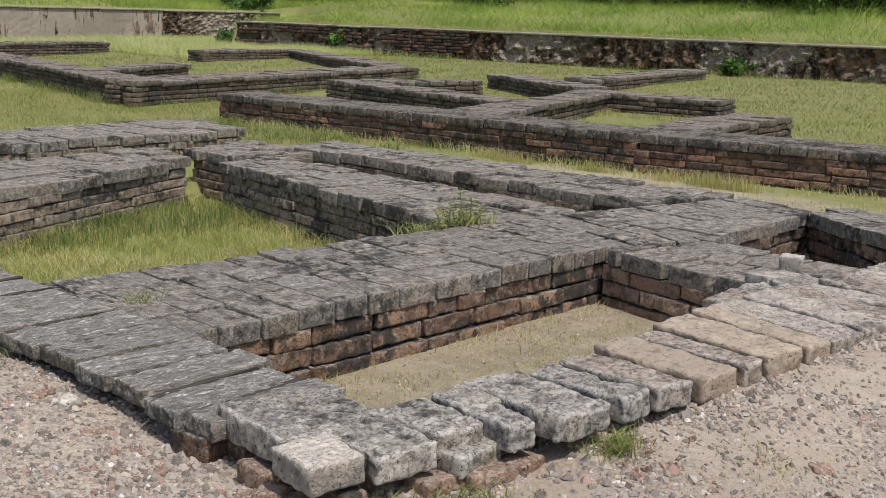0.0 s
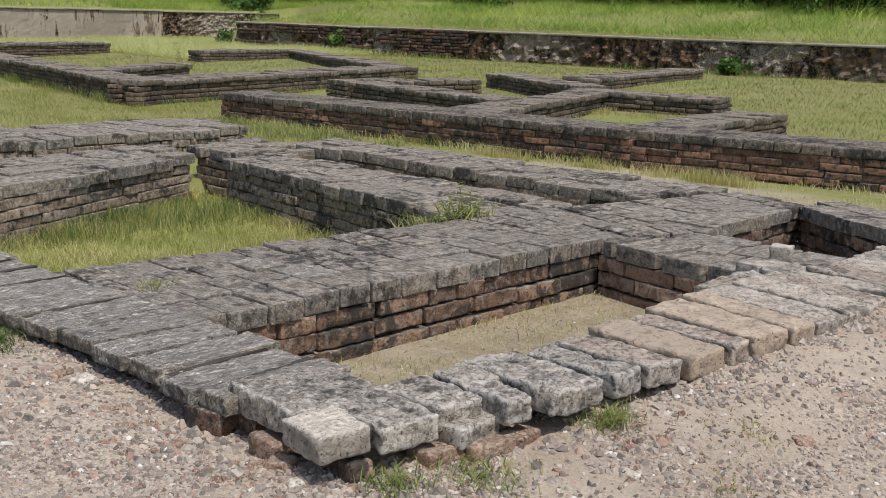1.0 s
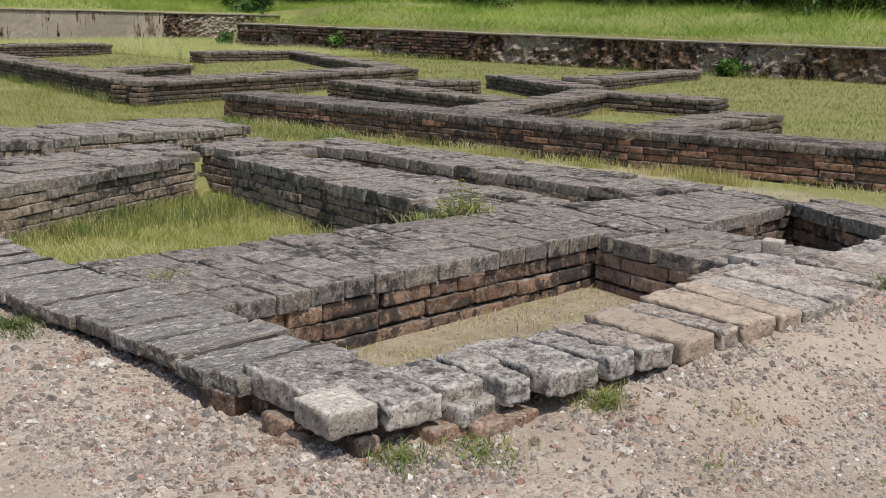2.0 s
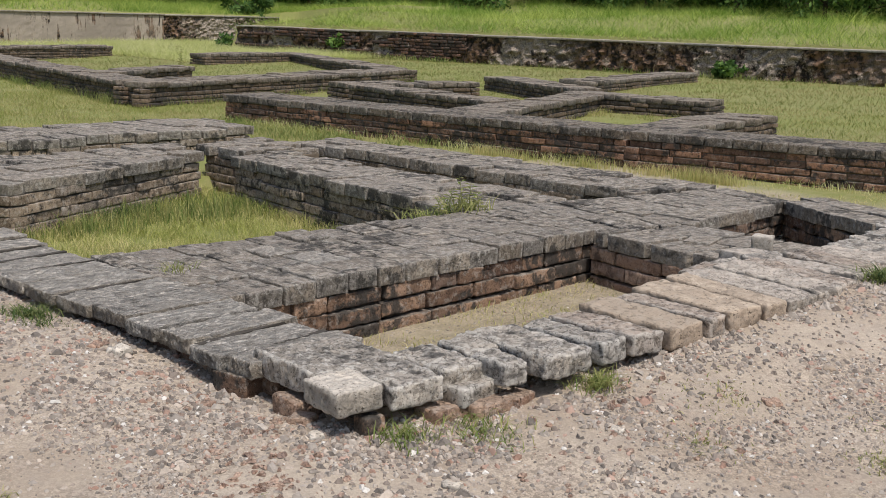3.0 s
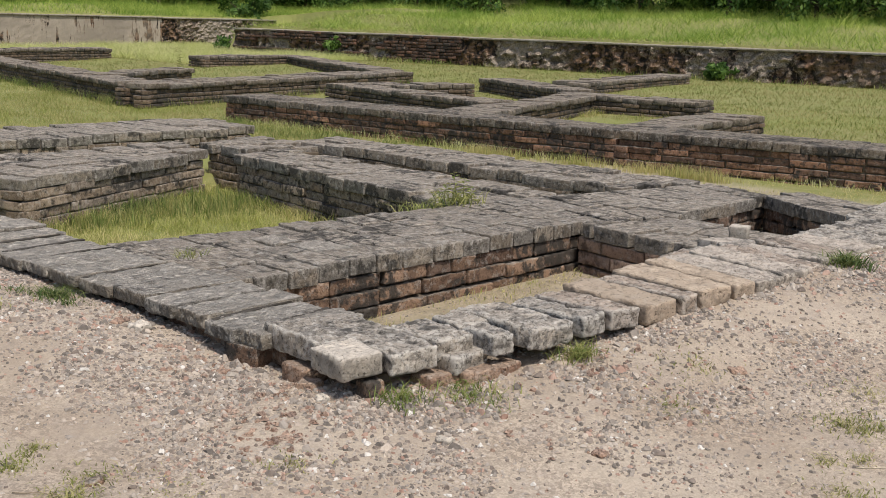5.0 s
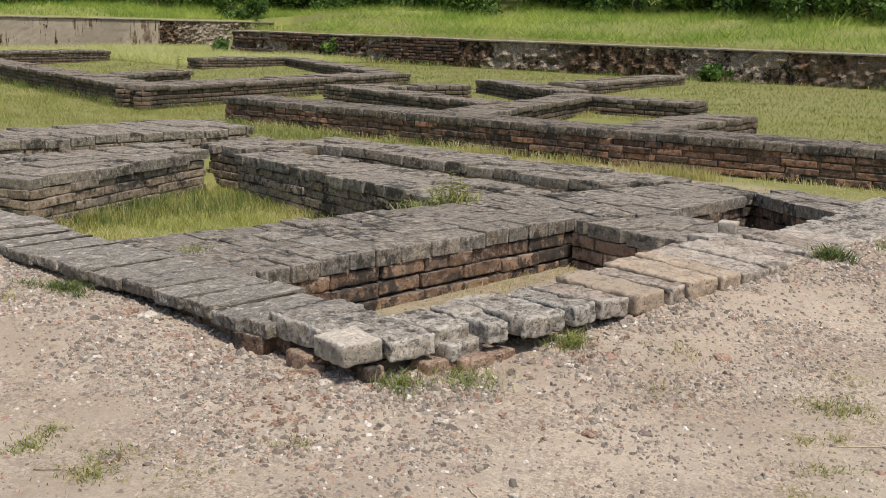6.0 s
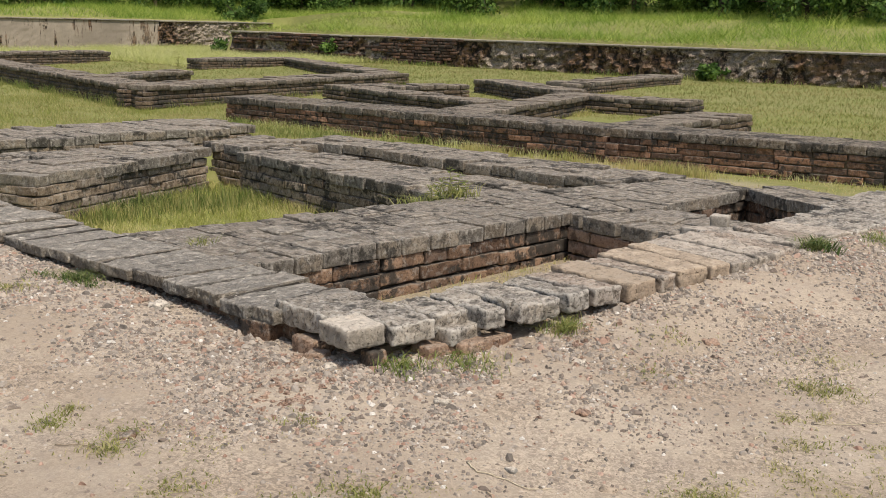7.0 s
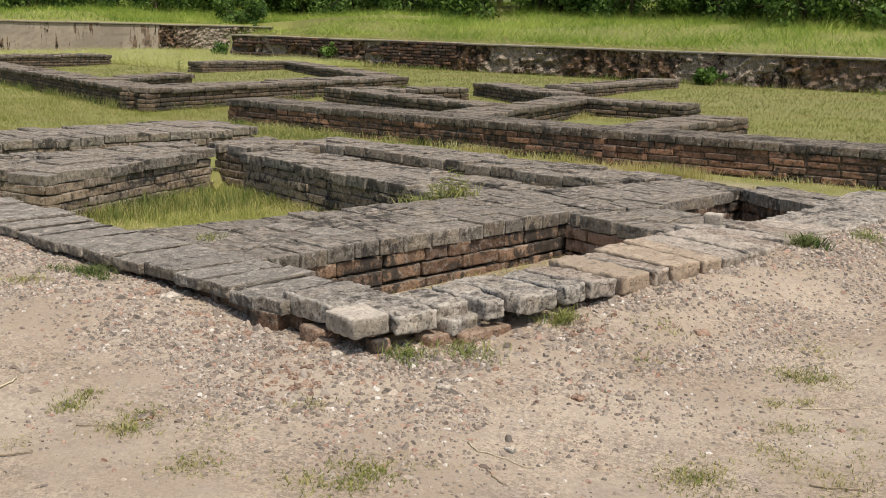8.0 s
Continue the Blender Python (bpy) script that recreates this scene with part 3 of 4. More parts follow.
wall(FAR, (20.6, 22.1), (18.9, 17.4), (19.8, 17.2), (21.6, 22.0), 0.24, -0.35, 2, 0.24, "FRL", far=True, course=0.064, seed=19)
wall(FAR, (21.6, 19.2), (29.4, 21.7), (29.3, 22.8), (21.5, 20.2), 0.26, -0.3, 2, 0.24, "FRL", far=True, course=0.064, seed=20)
wall(FAR, (10.45, 21.7), (21.1, 25.5), (21.0, 26.7), (10.7, 23.0), 0.22, -0.3, 2, 0.24, "FRL", far=True, course=0.064, seed=21)
wall(FAR, (10.5, 22.6), (12.0, 38.0), (13.1, 38.0), (11.5, 23.2), 0.22, -0.3, 2, 0.24, "FRBL", far=True, course=0.064, seed=22)
wall(FAR, (11.8, 25.9), (15.3, 28.2), (15.2, 29.1), (11.8, 26.8), 0.22, -0.3, 2, 0.24, "FR", far=True, course=0.064, seed=23)
wall(FAR, (19.8, 35.5), (24.5, 36.0), (24.5, 37.0), (19.8, 36.6), 0.26, -0.2, 2, 0.24, "FRL", far=True, course=0.064, seed=24)
wall(FAR, (20.3, 26.4), (23.6, 36.0), (24.5, 36.0), (21.3, 26.2), 0.24, -0.2, 2, 0.24, "FRB", far=True, course=0.064, seed=25)
wall(FAR, (12.5, 40.5), (19.8, 42.8), (19.8, 44.0), (12.5, 41.7), 0.26, -0.2, 2, 0.24, "FR", far=True, course=0.064, seed=26)


# ---- worn stones of the low front wall ----
def stone(name, x0, x1, y0, y1, top, thick, mat, label, seed, parent=None, tilt=(0, 0, 0), amp=0.011):
    """A worn brick on the plan rectangle given, top and thickness in plan units."""
    size = ((x1 - x0) * K - 0.013, (y1 - y0) * K, thick * K)
    cuts = (max(5, round(size[0] / 0.011)), max(5, round(size[1] / 0.009)), 6)
    me = mesh(name, *block_arrays(size, cuts, 0.008, amp, seed, 11.0, (34.0, 13.0, 0.003 if mat in (M_TAN, M_PALE) else 0.005)), mat, True)
    m = pose((x0 + x1) / 2 * K, (y0 + y1) / 2 * K, (top - thick / 2) * K, *tilt)
    if parent:
        return part(name, me, parent, m, label)
    ob = new(name, me)
    ob.matrix_basis = m
    return ob


front = wall("low worn wall of loose bricks along the gravel", (2.14, 3.00), (9.2, 3.00), (9.2, 3.55), (2.14, 3.38), (0.17, 0.27, 0.27, 0.17), -0.25, 1, 0.2, "FBL", M_SLAB, M_RED, seed=30, skip_cap=lambda r, u: True, recess=0.03)
STONES = [
    (2.10, 2.63, 3.28, 3.78, 0.24, "s"), (2.03, 2.28, 2.99, 3.25, 0.255, "p"), (2.29, 2.60, 2.97, 3.34, 0.243, "s"),
    (2.60, 2.86, 3.00, 3.36, 0.248, "s"), (2.86, 3.02, 2.87, 3.12, 0.258, "s"), (2.87, 3.08, 3.12, 3.36, 0.262, "s"), (3.04, 3.37, 2.80, 3.36, 0.272, "s"),
    (3.38, 3.57, 2.77, 3.30, 0.285, "s"), (3.58, 3.82, 2.74, 3.32, 0.293, "k"), (3.83, 4.11, 2.72, 3.34, 0.305, "t"),
    (4.12, 4.29, 2.71, 3.32, 0.312, "k"), (4.30, 4.59, 2.70, 3.38, 0.328, "t"), (4.60, 4.80, 2.68, 3.38, 0.334, "t"),
    (4.81, 5.10, 2.69, 3.42, 0.330, "q"), (5.11, 5.38, 2.69, 3.42, 0.340, "q"), (5.39, 5.60, 2.73, 3.42, 0.335, "k"), (5.61, 5.84, 2.76, 3.42, 0.330, "q"),
    (5.85, 6.16, 2.78, 3.42, 0.33, "k"), (6.17, 6.46, 2.80, 3.44, 0.33, "q"), (6.47, 6.80, 2.83, 3.46, 0.33, "s"), (6.81, 7.12, 2.86, 3.50, 0.33, "s"),
    (5.30, 5.62, 3.43, 3.82, 0.235, "k"), (5.63, 5.98, 3.43, 3.86, 0.225, "s"), (5.99, 6.38, 3.44, 3.84, 0.22, "s"),
    (7.13, 7.44, 2.90, 3.56, 0.33, "s"), (7.45, 7.78, 2.94, 3.66, 0.33, "s"), (7.79, 8.10, 2.98, 3.78, 0.33, "s"), (8.11, 8.48, 3.02, 3.84, 0.33, "s"), (8.49, 8.85, 3.06, 3.9, 0.33, "s"),
]
srng = random.Random(8)
for i, (x0, x1, y0, y1, top, kind) in enumerate(STONES):
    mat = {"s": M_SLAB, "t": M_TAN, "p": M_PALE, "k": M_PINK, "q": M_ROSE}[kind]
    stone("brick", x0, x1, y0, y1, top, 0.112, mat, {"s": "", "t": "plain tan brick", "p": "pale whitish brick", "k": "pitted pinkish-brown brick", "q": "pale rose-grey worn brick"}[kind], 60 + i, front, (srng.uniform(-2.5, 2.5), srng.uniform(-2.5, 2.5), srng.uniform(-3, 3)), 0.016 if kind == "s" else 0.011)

# ---- retaining walls at the back ----


def retaining(name, label, a, b, base, top, thick, mat, seed, rough=1.0):
    """A rough retaining wall from a to b in plan units, with a mortar coping."""
    A, B = Vector((a[0] * K, a[1] * K, 0)), Vector((b[0] * K, b[1] * K, 0))
    x = (B - A).normalized()
    back = Vector((-x.y, x.x, 0))
    n, h = round((B - A).length / 0.09), 12
    vs, fs = [], []
    for i in range(n + 1):
        p = A + (B - A) * i / n
        for k in range(h + 1):
            z = (base + (top - base) * k / h) * K
            o = (noise.noise(Vector((i * 0.2, z * 3, seed))) * 0.06 + noise.noise(Vector((i * 0.55, z * 7, seed + 5))) * 0.12) * rough
            q = p + back * o
            vs.append((q.x, q.y, z))
        q = p + back * thick * K
        vs += [(q.x, q.y, top * K), (q.x, q.y, base * K)]
    w = h + 3
    for i in range(n):
        fs += [(i * w + k, (i + 1) * w + k, (i + 1) * w + k + 1, i * w + k + 1) for k in range(w - 1)]
    fs += [tuple(range(w))[::-1], tuple(n * w + k for k in range(w))]
    ob = tagged(new(name, mesh(name, vs, fs, mat)), label, "retaining wall", kind="structure")
    seg = math.ceil((B - A).length / 1.2)
    turn = math.degrees(math.atan2(x.y, x.x))
    rng = random.Random(seed)
    for i in range(seg):
        p = A + (B - A) * (i + 0.5) / seg + back * (thick * K / 2 - 0.02)
        size = ((B - A).length / seg - 0.006, thick * K + 0.06, 0.05)
        me = mesh("coping", *block_arrays(size, (8, 4, 2), 0.012, 0.012, seed + i, 4.0), M_COPING, True)
        part("coping", me, ob, pose(p.x, p.y, top * K + 0.03 + rng.uniform(-0.006, 0.006), 0, 0, turn))
    return ob


long_wall = retaining("wall_long", "damp dark rubble retaining wall under a grassy bank", (BACK_X(46.1), 46.1), (BACK_X(-20), -20), -0.4, 1.02, 0.7, M_BACK_DARK, 2)
retaining("wall_plastered", "old plastered retaining wall with dark stains", (6, BACK_Y), (28.4, BACK_Y), -0.4, 1.38, 0.7, M_BACK_PALE, 3, 0.1)
retaining("wall_bare", "retaining wall with its plaster fallen from dark brick", (28.4, BACK_Y), (35.5, BACK_Y), -0.4, 1.38, 0.7, M_BACK_DARK, 4, 0.8)

# bare brick courses in the long retaining wall
pile, wrng = Pile(), random.Random(12)
turn = math.atan2(-1.0, 0.235)
for n in range(11):
    y = 45.9 - wrng.uniform(0, 0.4)
    while y > 31.5:
        ln = 0.26 * wrng.uniform(0.7, 1.1)
        z = -0.16 + n * 0.083
        keep_it = noise.noise(Vector((y * 0.33, n * 0.25, 9))) + 0.35 - 0.7 * step(-y, -36, -31.5)
        if keep_it > 0.22:
            pile.add(Matrix.Translation((BACK_X(y) * K - 0.005 + wrng.uniform(-0.01, 0.02), y * K, z)) @ Matrix.Rotation(turn, 4, "Z"), (ln, 0.14, 0.07), wrng)
        y -= (ln + 0.012) / K * 0.974
tagged(part("brickwork", mesh("brickwork", pile.v, pile.f, M_COURSE_DAMP, True), long_wall), kind="stuff")


# ---- loose stones, pebbles ----
def loose(name, x, y, size, z, mat, label, seed, turn=0, tilt=(0, 0), category="stone", worn=0.13, dent=0.14):
    """A loose block; size in metres, plan place, z of its base in plan units."""
    me = mesh(name, *block_arrays(size, (7, 6, 4), min(size) * worn, min(size) * dent, seed, 16.0), mat, True)
    ob = new(name, me)
    ob.matrix_basis = pose(x * K, y * K, z * K + size[2] / 2, tilt[0], tilt[1], turn)
    return tagged(ob, label, category)


loose("loose_stone", 6.80, 4.18, (0.105, 0.10, 0.095), 0.085, M_PALE, "pale whitish stone lying on the wall between the pits", 201, 25)
loose("loose_brick", 6.36, 4.02, (0.24, 0.12, 0.055), 0.105, M_ROSE, "pale broken brick lying at the edge of the pit", 202, -8, (0, 4), "brick")
loose("mortar_lump", 6.10, 3.88, (0.22, 0.16, 0.12), -0.02, M_ROSE, "lump of pale mortar below a broken brick", 203, -10, (0, 0), "mortar")
loose("loose_brick", 6.80, 4.72, (0.22, 0.14, 0.02), 0.085, M_CAP, "flat dark broken brick lying on the wall", 204, 20, (0, 0), "brick")
for i, (x, y, sx, sy, sz, z, mt, tn) in enumerate((
        (2.62, 3.00, 0.16, 0.10, 0.07, -0.01, M_RED, 5), (2.80, 2.93, 0.14, 0.10, 0.065, 0.0, M_RED, -8), (2.76, 3.02, 0.17, 0.12, 0.06, 0.08, M_SLAB, 10),
        (2.96, 2.90, 0.11, 0.08, 0.06, 0.01, M_RED, 15), (3.12, 2.82, 0.10, 0.08, 0.055, -0.02, M_RED, -20), (2.13, 3.42, 0.10, 0.12, 0.075, 0.0, M_RED, 4),
        (2.06, 3.28, 0.07, 0.07, 0.05, 0.0, M_RED, 30), (2.22, 3.02, 0.07, 0.06, 0.09, -0.02, M_COURSE, 0), (1.98, 3.36, 0.06, 0.045, 0.03, 0.0, M_RED, 45))):
    loose("brick_fragment", x, y, (sx, sy, sz), z, mt, "broken reddish brick half buried under the wall's edge" if mt is not M_SLAB else "grey broken brick wedged under the wall's edge", 210 + i, tn, (0, 0), "brick")
for i, (x, y, s_, mt) in enumerate(((1.83, 4.54, 0.075, M_PALE), (1.76, 4.68, 0.05, M_CHIP), (2.00, 3.10, 0.05, M_PALE), (2.20, 2.46, 0.05, M_PALE), (3.87, 2.15, 0.055, M_CHIP), (2.64, 1.97, 0.045, M_CHIP),
        (4.43, 2.2, 0.045, M_TAN), (3.06, 2.38, 0.045, M_PALE), (1.85, 3.71, 0.045, M_CHIP), (0.81, 2.90, 0.05, M_COURSE), (3.2, 2.72, 0.045, M_TAN), (3.45, 2.66, 0.04, M_CHIP), (1.97, 1.77, 0.04, M_PALE), (2.18, 1.42, 0.045, M_TAN), (1.55, 3.95, 0.04, M_SLAB))):
    loose("field_stone", x, y, (s_ * 1.05, s_ * 0.8, s_ * 0.5), level(x, y)[0] - 0.02, mt, "small loose stone on the gravel beside the ruin", 240 + i, 37 * i, (8, -6), worn=0.42, dent=0.55)


def rocks(name, label, places, seed, mat=None):
    """Many small stones in one mesh; places are (x, y, z, size) in metres."""
    rng = np.random.default_rng(seed)
    bv = np.array([(math.cos(i * 1.0472), math.sin(i * 1.0472), -0.25) for i in range(6)] + [(0.55 * math.cos(i * 2.0944 + 0.5236), 0.55 * math.sin(i * 2.0944 + 0.5236), 0.62) for i in range(3)])
    bf = np.array([(0, 1, 6), (1, 2, 6), (2, 7, 6), (2, 3, 7), (3, 4, 7), (4, 8, 7), (4, 5, 8), (5, 0, 8), (0, 6, 8), (6, 7, 8)])
    n = len(places)
    pl = np.array(places)
    v = np.repeat(bv[None], n, 0) * (1 + rng.uniform(-0.3, 0.15, (n, len(bv), 3))) + rng.uniform(-0.22, 0.22, (n, len(bv), 3))
    v *= np.stack([rng.uniform(0.7, 1.4, n), rng.uniform(0.6, 1.0, n), rng.uniform(0.5, 0.95, n)], 1)[:, None]
    a = rng.uniform(0, 6.28, n)
    c, s_ = np.cos(a)[:, None], np.sin(a)[:, None]
    v = np.stack([v[..., 0] * c - v[..., 1] * s_, v[..., 0] * s_ + v[..., 1] * c, v[..., 2]], -1) * pl[:, None, 3:4]
    v += pl[:, None, :3]
    f = (bf[None] + (np.arange(n) * len(bv))[:, None, None]).reshape(-1, 3)
    return tagged(new(name, array_mesh(name, v.reshape(-1, 3), f, mat or M_PEBBLE, True)), label, "gravel", kind="stuff")


def array_mesh(name, v, f, mat, flat=False):
    """A triangle mesh from arrays."""
    me = bpy.data.meshes.new(name)
    me.vertices.add(len(v))
    me.vertices.foreach_set("co", np.asarray(v, dtype=np.float32).ravel())
    me.loops.add(f.size)
    me.loops.foreach_set("vertex_index", np.asarray(f, dtype=np.int32).ravel())
    me.polygons.add(len(f))
    me.polygons.foreach_set("loop_start", np.arange(0, f.size, 3, dtype=np.int32))
    me.materials.append(mat)
    me.update()
    me.validate()
    if flat:
        me.shade_flat()
    return me


prng = random.Random(5)
stones_at = []
while len(stones_at) < 62000:
    x, y = prng.uniform(-2.2, 8), prng.uniform(-2.0, 9)
    if not outside(x, y) or x > 8 or (x < -0.5 and y < -0.5):
        continue
    d = min(abs(x - (2.0 - 0.11 * (y - 3.6))) if y > 3.4 else 9, abs(y - 2.85) if x > 1.9 else 9, math.hypot(x - 2.05, y - 2.95))
    thick = math.exp(-(max(0, d - 0.35) / 0.8) ** 2) * (0.12 + 0.88 * step(noise.noise(Vector((x * 1.9, y * 1.9, 5))) + 0.4 * noise.noise(Vector((x * 6, y * 6, 9))), -0.25, 0.35)) + 0.022 + 0.05 * step(noise.noise(Vector((x * 0.8, y * 0.8, 21))), 0.0, 0.4)
    if prng.random() > thick:
        continue
    big = prng.random()
    size = 0.0028 + 0.0075 * prng.random() ** 2.2 + (0.011 * prng.random() if big > 0.965 else 0)
    size *= 1 + 0.35 * math.exp(-(max(0, d - 0.1) / 0.45) ** 2)
    stones_at.append((x * K, y * K, level(x, y)[0] * K + size * 0.15, size))
for _ in range(4200):
    x, y = prng.uniform(2.6, 6.3), prng.uniform(3.4, 5.6)
    stones_at.append((x * K, y * K, level(x, y)[0] * K, 0.003 + 0.006 * prng.random() ** 3))
M_RUBBLE = brick_mat("brick_rubble", (0.34, 0.215, 0.16), (0.52, 0.375, 0.29), (0.50, 0.36, 0.28), (0.40, 0.28, 0.215), 0.2, 0.62, 0.2, joined=True, pits=0.3, speck=0.25)
chips_at = []
for cx, cy, spread_by, n in ((1.62, 2.95, 0.22, 170), (1.95, 3.35, 0.16, 70), (1.78, 3.95, 0.2, 80), (3.35, 2.5, 0.28, 90), (2.75, 2.25, 0.3, 60), (1.75, 4.75, 0.15, 30)):
    for _ in range(n):
        x, y = prng.gauss(cx, spread_by), prng.gauss(cy, spread_by)
        if outside(x, y) and not (x > 1.98 and y > 2.8):
            size = 0.004 + 0.013 * prng.random() ** 2
            chips_at.append((x * K, y * K, level(x, y)[0] * K + size * 0.2, size))
rocks("brick_rubble", "small reddish brick rubble scattered on the gravel", chips_at, 8, M_RUBBLE)
rocks("gravel", "loose gravel of grey, pink and whitish chips along the ruin", stones_at, 7)

# ---- grass ----


def blades(name, label, spots, mat, seed, category="grass", fine=True):
    """Grass in one mesh; spots are (x, y, z, height, width, lean) in metres."""
    rng = np.random.default_rng(seed)
    p = np.array(spots)
    n = len(p)
    a, b = rng.uniform(0, 6.283, n), rng.uniform(0, 6.283, n)
    side = np.stack([np.cos(a), np.sin(a), np.zeros(n)], 1) * p[:, 4:5] / 2
    bend = np.stack([np.cos(b), np.sin(b), np.zeros(n)], 1) * (p[:, 5] * p[:, 3])[:, None]
    up = np.array([0, 0, 1.0])[None] * p[:, 3:4]
    base = p[:, :3]
    if not fine:
        v = np.stack([base - side, base + side, base + up * (1 - 0.3 * np.minimum(p[:, 5:6], 1.2)) + bend], 1).reshape(-1, 3)
        return tagged(new(name, array_mesh(name, v, np.arange(3 * n).reshape(-1, 3), mat)), label, category, kind="stuff")
    mid = base + up * 0.55 + bend * 0.3
    tip = base + up * (1 - 0.3 * np.minimum(p[:, 5:6], 1.2)) + bend
    v = np.stack([base - side, base + side, mid + side * 0.8, mid - side * 0.8, tip], 1).reshape(-1, 3)
    f = (np.array([[0, 1, 2], [0, 2, 3], [3, 2, 4]])[None] + (np.arange(n) * 5)[:, None, None]).reshape(-1, 3)
    return tagged(new(name, array_mesh(name, v, f, mat)), label, category, kind="stuff")


def meadow(n, x0, x1, y0, y1, h, w, seed, thin=0.0, lean=(0.1, 0.6), keep=None, clump=1.3, swell=0.45):
    """Places for n blades on a plan rectangle: height and width ranges in metres, thicker in clumps."""
    rng = random.Random(seed)
    out, tries = [], 0
    while len(out) < n and tries < n * 8:
        tries += 1
        x, y = rng.uniform(x0, x1), rng.uniform(y0, y1)
        if keep and not keep(x, y):
            continue
        c = noise.noise(Vector((x * clump, y * clump, seed)))
        if rng.random() < thin * step(-c, -0.25, 0.35):
            continue
        hh = h[0] + (h[1] - h[0]) * rng.random() ** 1.6
        hh *= max(0.2, 1 + swell * c)
        out.append((x * K, y * K, level(x, y)[0] * K - 0.01, hh, rng.uniform(*w), rng.uniform(*lean)))
    return out


court = lambda x, y: x > 2.3 - 0.11 * (y - 3.6) + 0.1
blades("court_grass", "tall yellow-green grass growing in the sunken court", meadow(60000, 1.7, 6.7, 6.3, 12.4, (0.02, 0.11), (0.0022, 0.0045), 1, 0.45, (0.3, 1.7), keep=court, clump=2.6), M_GRASS, 1)
blades("court_grass", "bright green weeds at the foot of the walls", meadow(3500, 2.2, 6.1, 6.3, 8.0, (0.06, 0.16), (0.005, 0.010), 2, 0.8, keep=court) + meadow(2500, 3.4, 6.4, 10.0, 11.6, (0.06, 0.18), (0.004, 0.009), 3, 0.8), M_GREEN, 2)
blades("strip_grass", "short dry grass on the strip before the long wall", meadow(16000, 8.8, 13.6, 2.8, 13.5, (0.01, 0.05), (0.004, 0.007), 4, 0.9, (0.3, 1.3)), M_STRAW, 3)
blades("strip_grass", "taller seeding grass along the foot of the long wall", meadow(5000, 10.2, 13.2, 8.0, 12.5, (0.05, 0.16), (0.003, 0.006), 5, 0.9, keep=lambda x, y: 0 < (10.85 + (18.9 - y) * 0.15) - x < 0.45), M_STRAW, 4)
blades("field_grass", "yellow-green meadow grass between the ruins", meadow(90000, 4.0, 13.0, 13.8, 27.0, (0.025, 0.10), (0.005, 0.009), 6, 0.3, (0.2, 1.2)), M_MEADOW, 5, fine=False)
blades("field_grass", "fresh green grass patches between the ruins", meadow(4000, 8.5, 11.0, 13.5, 19.0, (0.05, 0.13), (0.005, 0.009), 7, 0.95, (0.3, 1.2)), M_GREEN, 6)
blades("field_grass", "grass along the edge of the ruins", meadow(30000, 4.0, 13.0, 27.0, 44.0, (0.03, 0.10), (0.008, 0.014), 16, 0.3, (0.2, 1.2)), M_MEADOW, 15, fine=False)
blades("bank_grass", "long grass on the ground behind the plastered wall", meadow(40000, 4.0, 40.0, BACK_Y + 0.8, 80.0, (0.12, 0.30), (0.016, 0.03), 17, 0.1, (0.2, 1.2), clump=0.35), M_BANK, 16, fine=False)
blades("field_grass", "grass grown over the farther house floors", meadow(60000, 13.0, 23.0, 4.0, 25.0, (0.02, 0.08), (0.006, 0.010), 8, 0.5, (0.2, 1.2)), M_MEADOW, 7, fine=False)
blades("field_grass", "grass field before the retaining walls", meadow(150000, 12.0, 34.5, 1.0, 55.0, (0.03, 0.11), (0.007, 0.014), 9, 0.2, (0.3, 1.3), keep=lambda x, y: x > 18 or y > 24), M_FIELD, 8, fine=False)
blades("field_grass", "weeds along the foot of the retaining wall", meadow(7000, 26.0, 36.0, 5.0, 50.0, (0.06, 0.20), (0.010, 0.022), 10, 0.95, (0.2, 1.2), keep=lambda x, y: 0 < BACK_X(y) - x < 0.9, clump=0.5), M_GREEN, 9)
blades("bank_grass", "lush long grass on the bank above the wall", meadow(205000, 26.5, 60.0, -4.0, 90.0, (0.14, 0.42), (0.009, 0.018), 11, 0.1, (0.4, 1.6), keep=lambda x, y: x > BACK_X(y) + 0.75 or y > BACK_Y + 0.75, clump=0.45, swell=1.3), M_BANK, 10, fine=False)
blades("field_grass", "pale feathery seeding grass before the retaining walls", meadow(70000, 14.0, 33.0, 37.5, 53.5, (0.10, 0.34), (0.008, 0.016), 18, 0.6, (0.4, 1.5), keep=lambda x, y: x < BACK_X(y) - 0.2 and (x > 20.2 or y > 44.5), clump=0.4), M_PLUME, 17, fine=False)


def foot(a, b, n, h, seed, reach=0.3):
    """Places for blades of grass in uneven clumps along the foot of a wall from a to b, in plan units."""
    rng, out = random.Random(seed), []
    dx, dy = b[0] - a[0], b[1] - a[1]
    ln = math.hypot(dx, dy)
    side = 1 if (-dy) * (-1 - a[0]) + dx * (-1 - a[1]) > 0 else -1
    while len(out) < n:
        u, o = rng.random(), reach * rng.random() ** 1.5
        if rng.random() > step(noise.noise(Vector((u * ln * 0.9, seed, 0))), -0.25, 0.35) + 0.05:
            continue
        x, y = a[0] + dx * u - dy / ln * o * side, a[1] + dy * u + dx / ln * o * side
        out.append((x * K, y * K, level(x, y)[0] * K - 0.01, h * rng.uniform(0.25, 1.0) ** 1.3, rng.uniform(0.003, 0.006), rng.uniform(0.2, 1.1)))
    return out


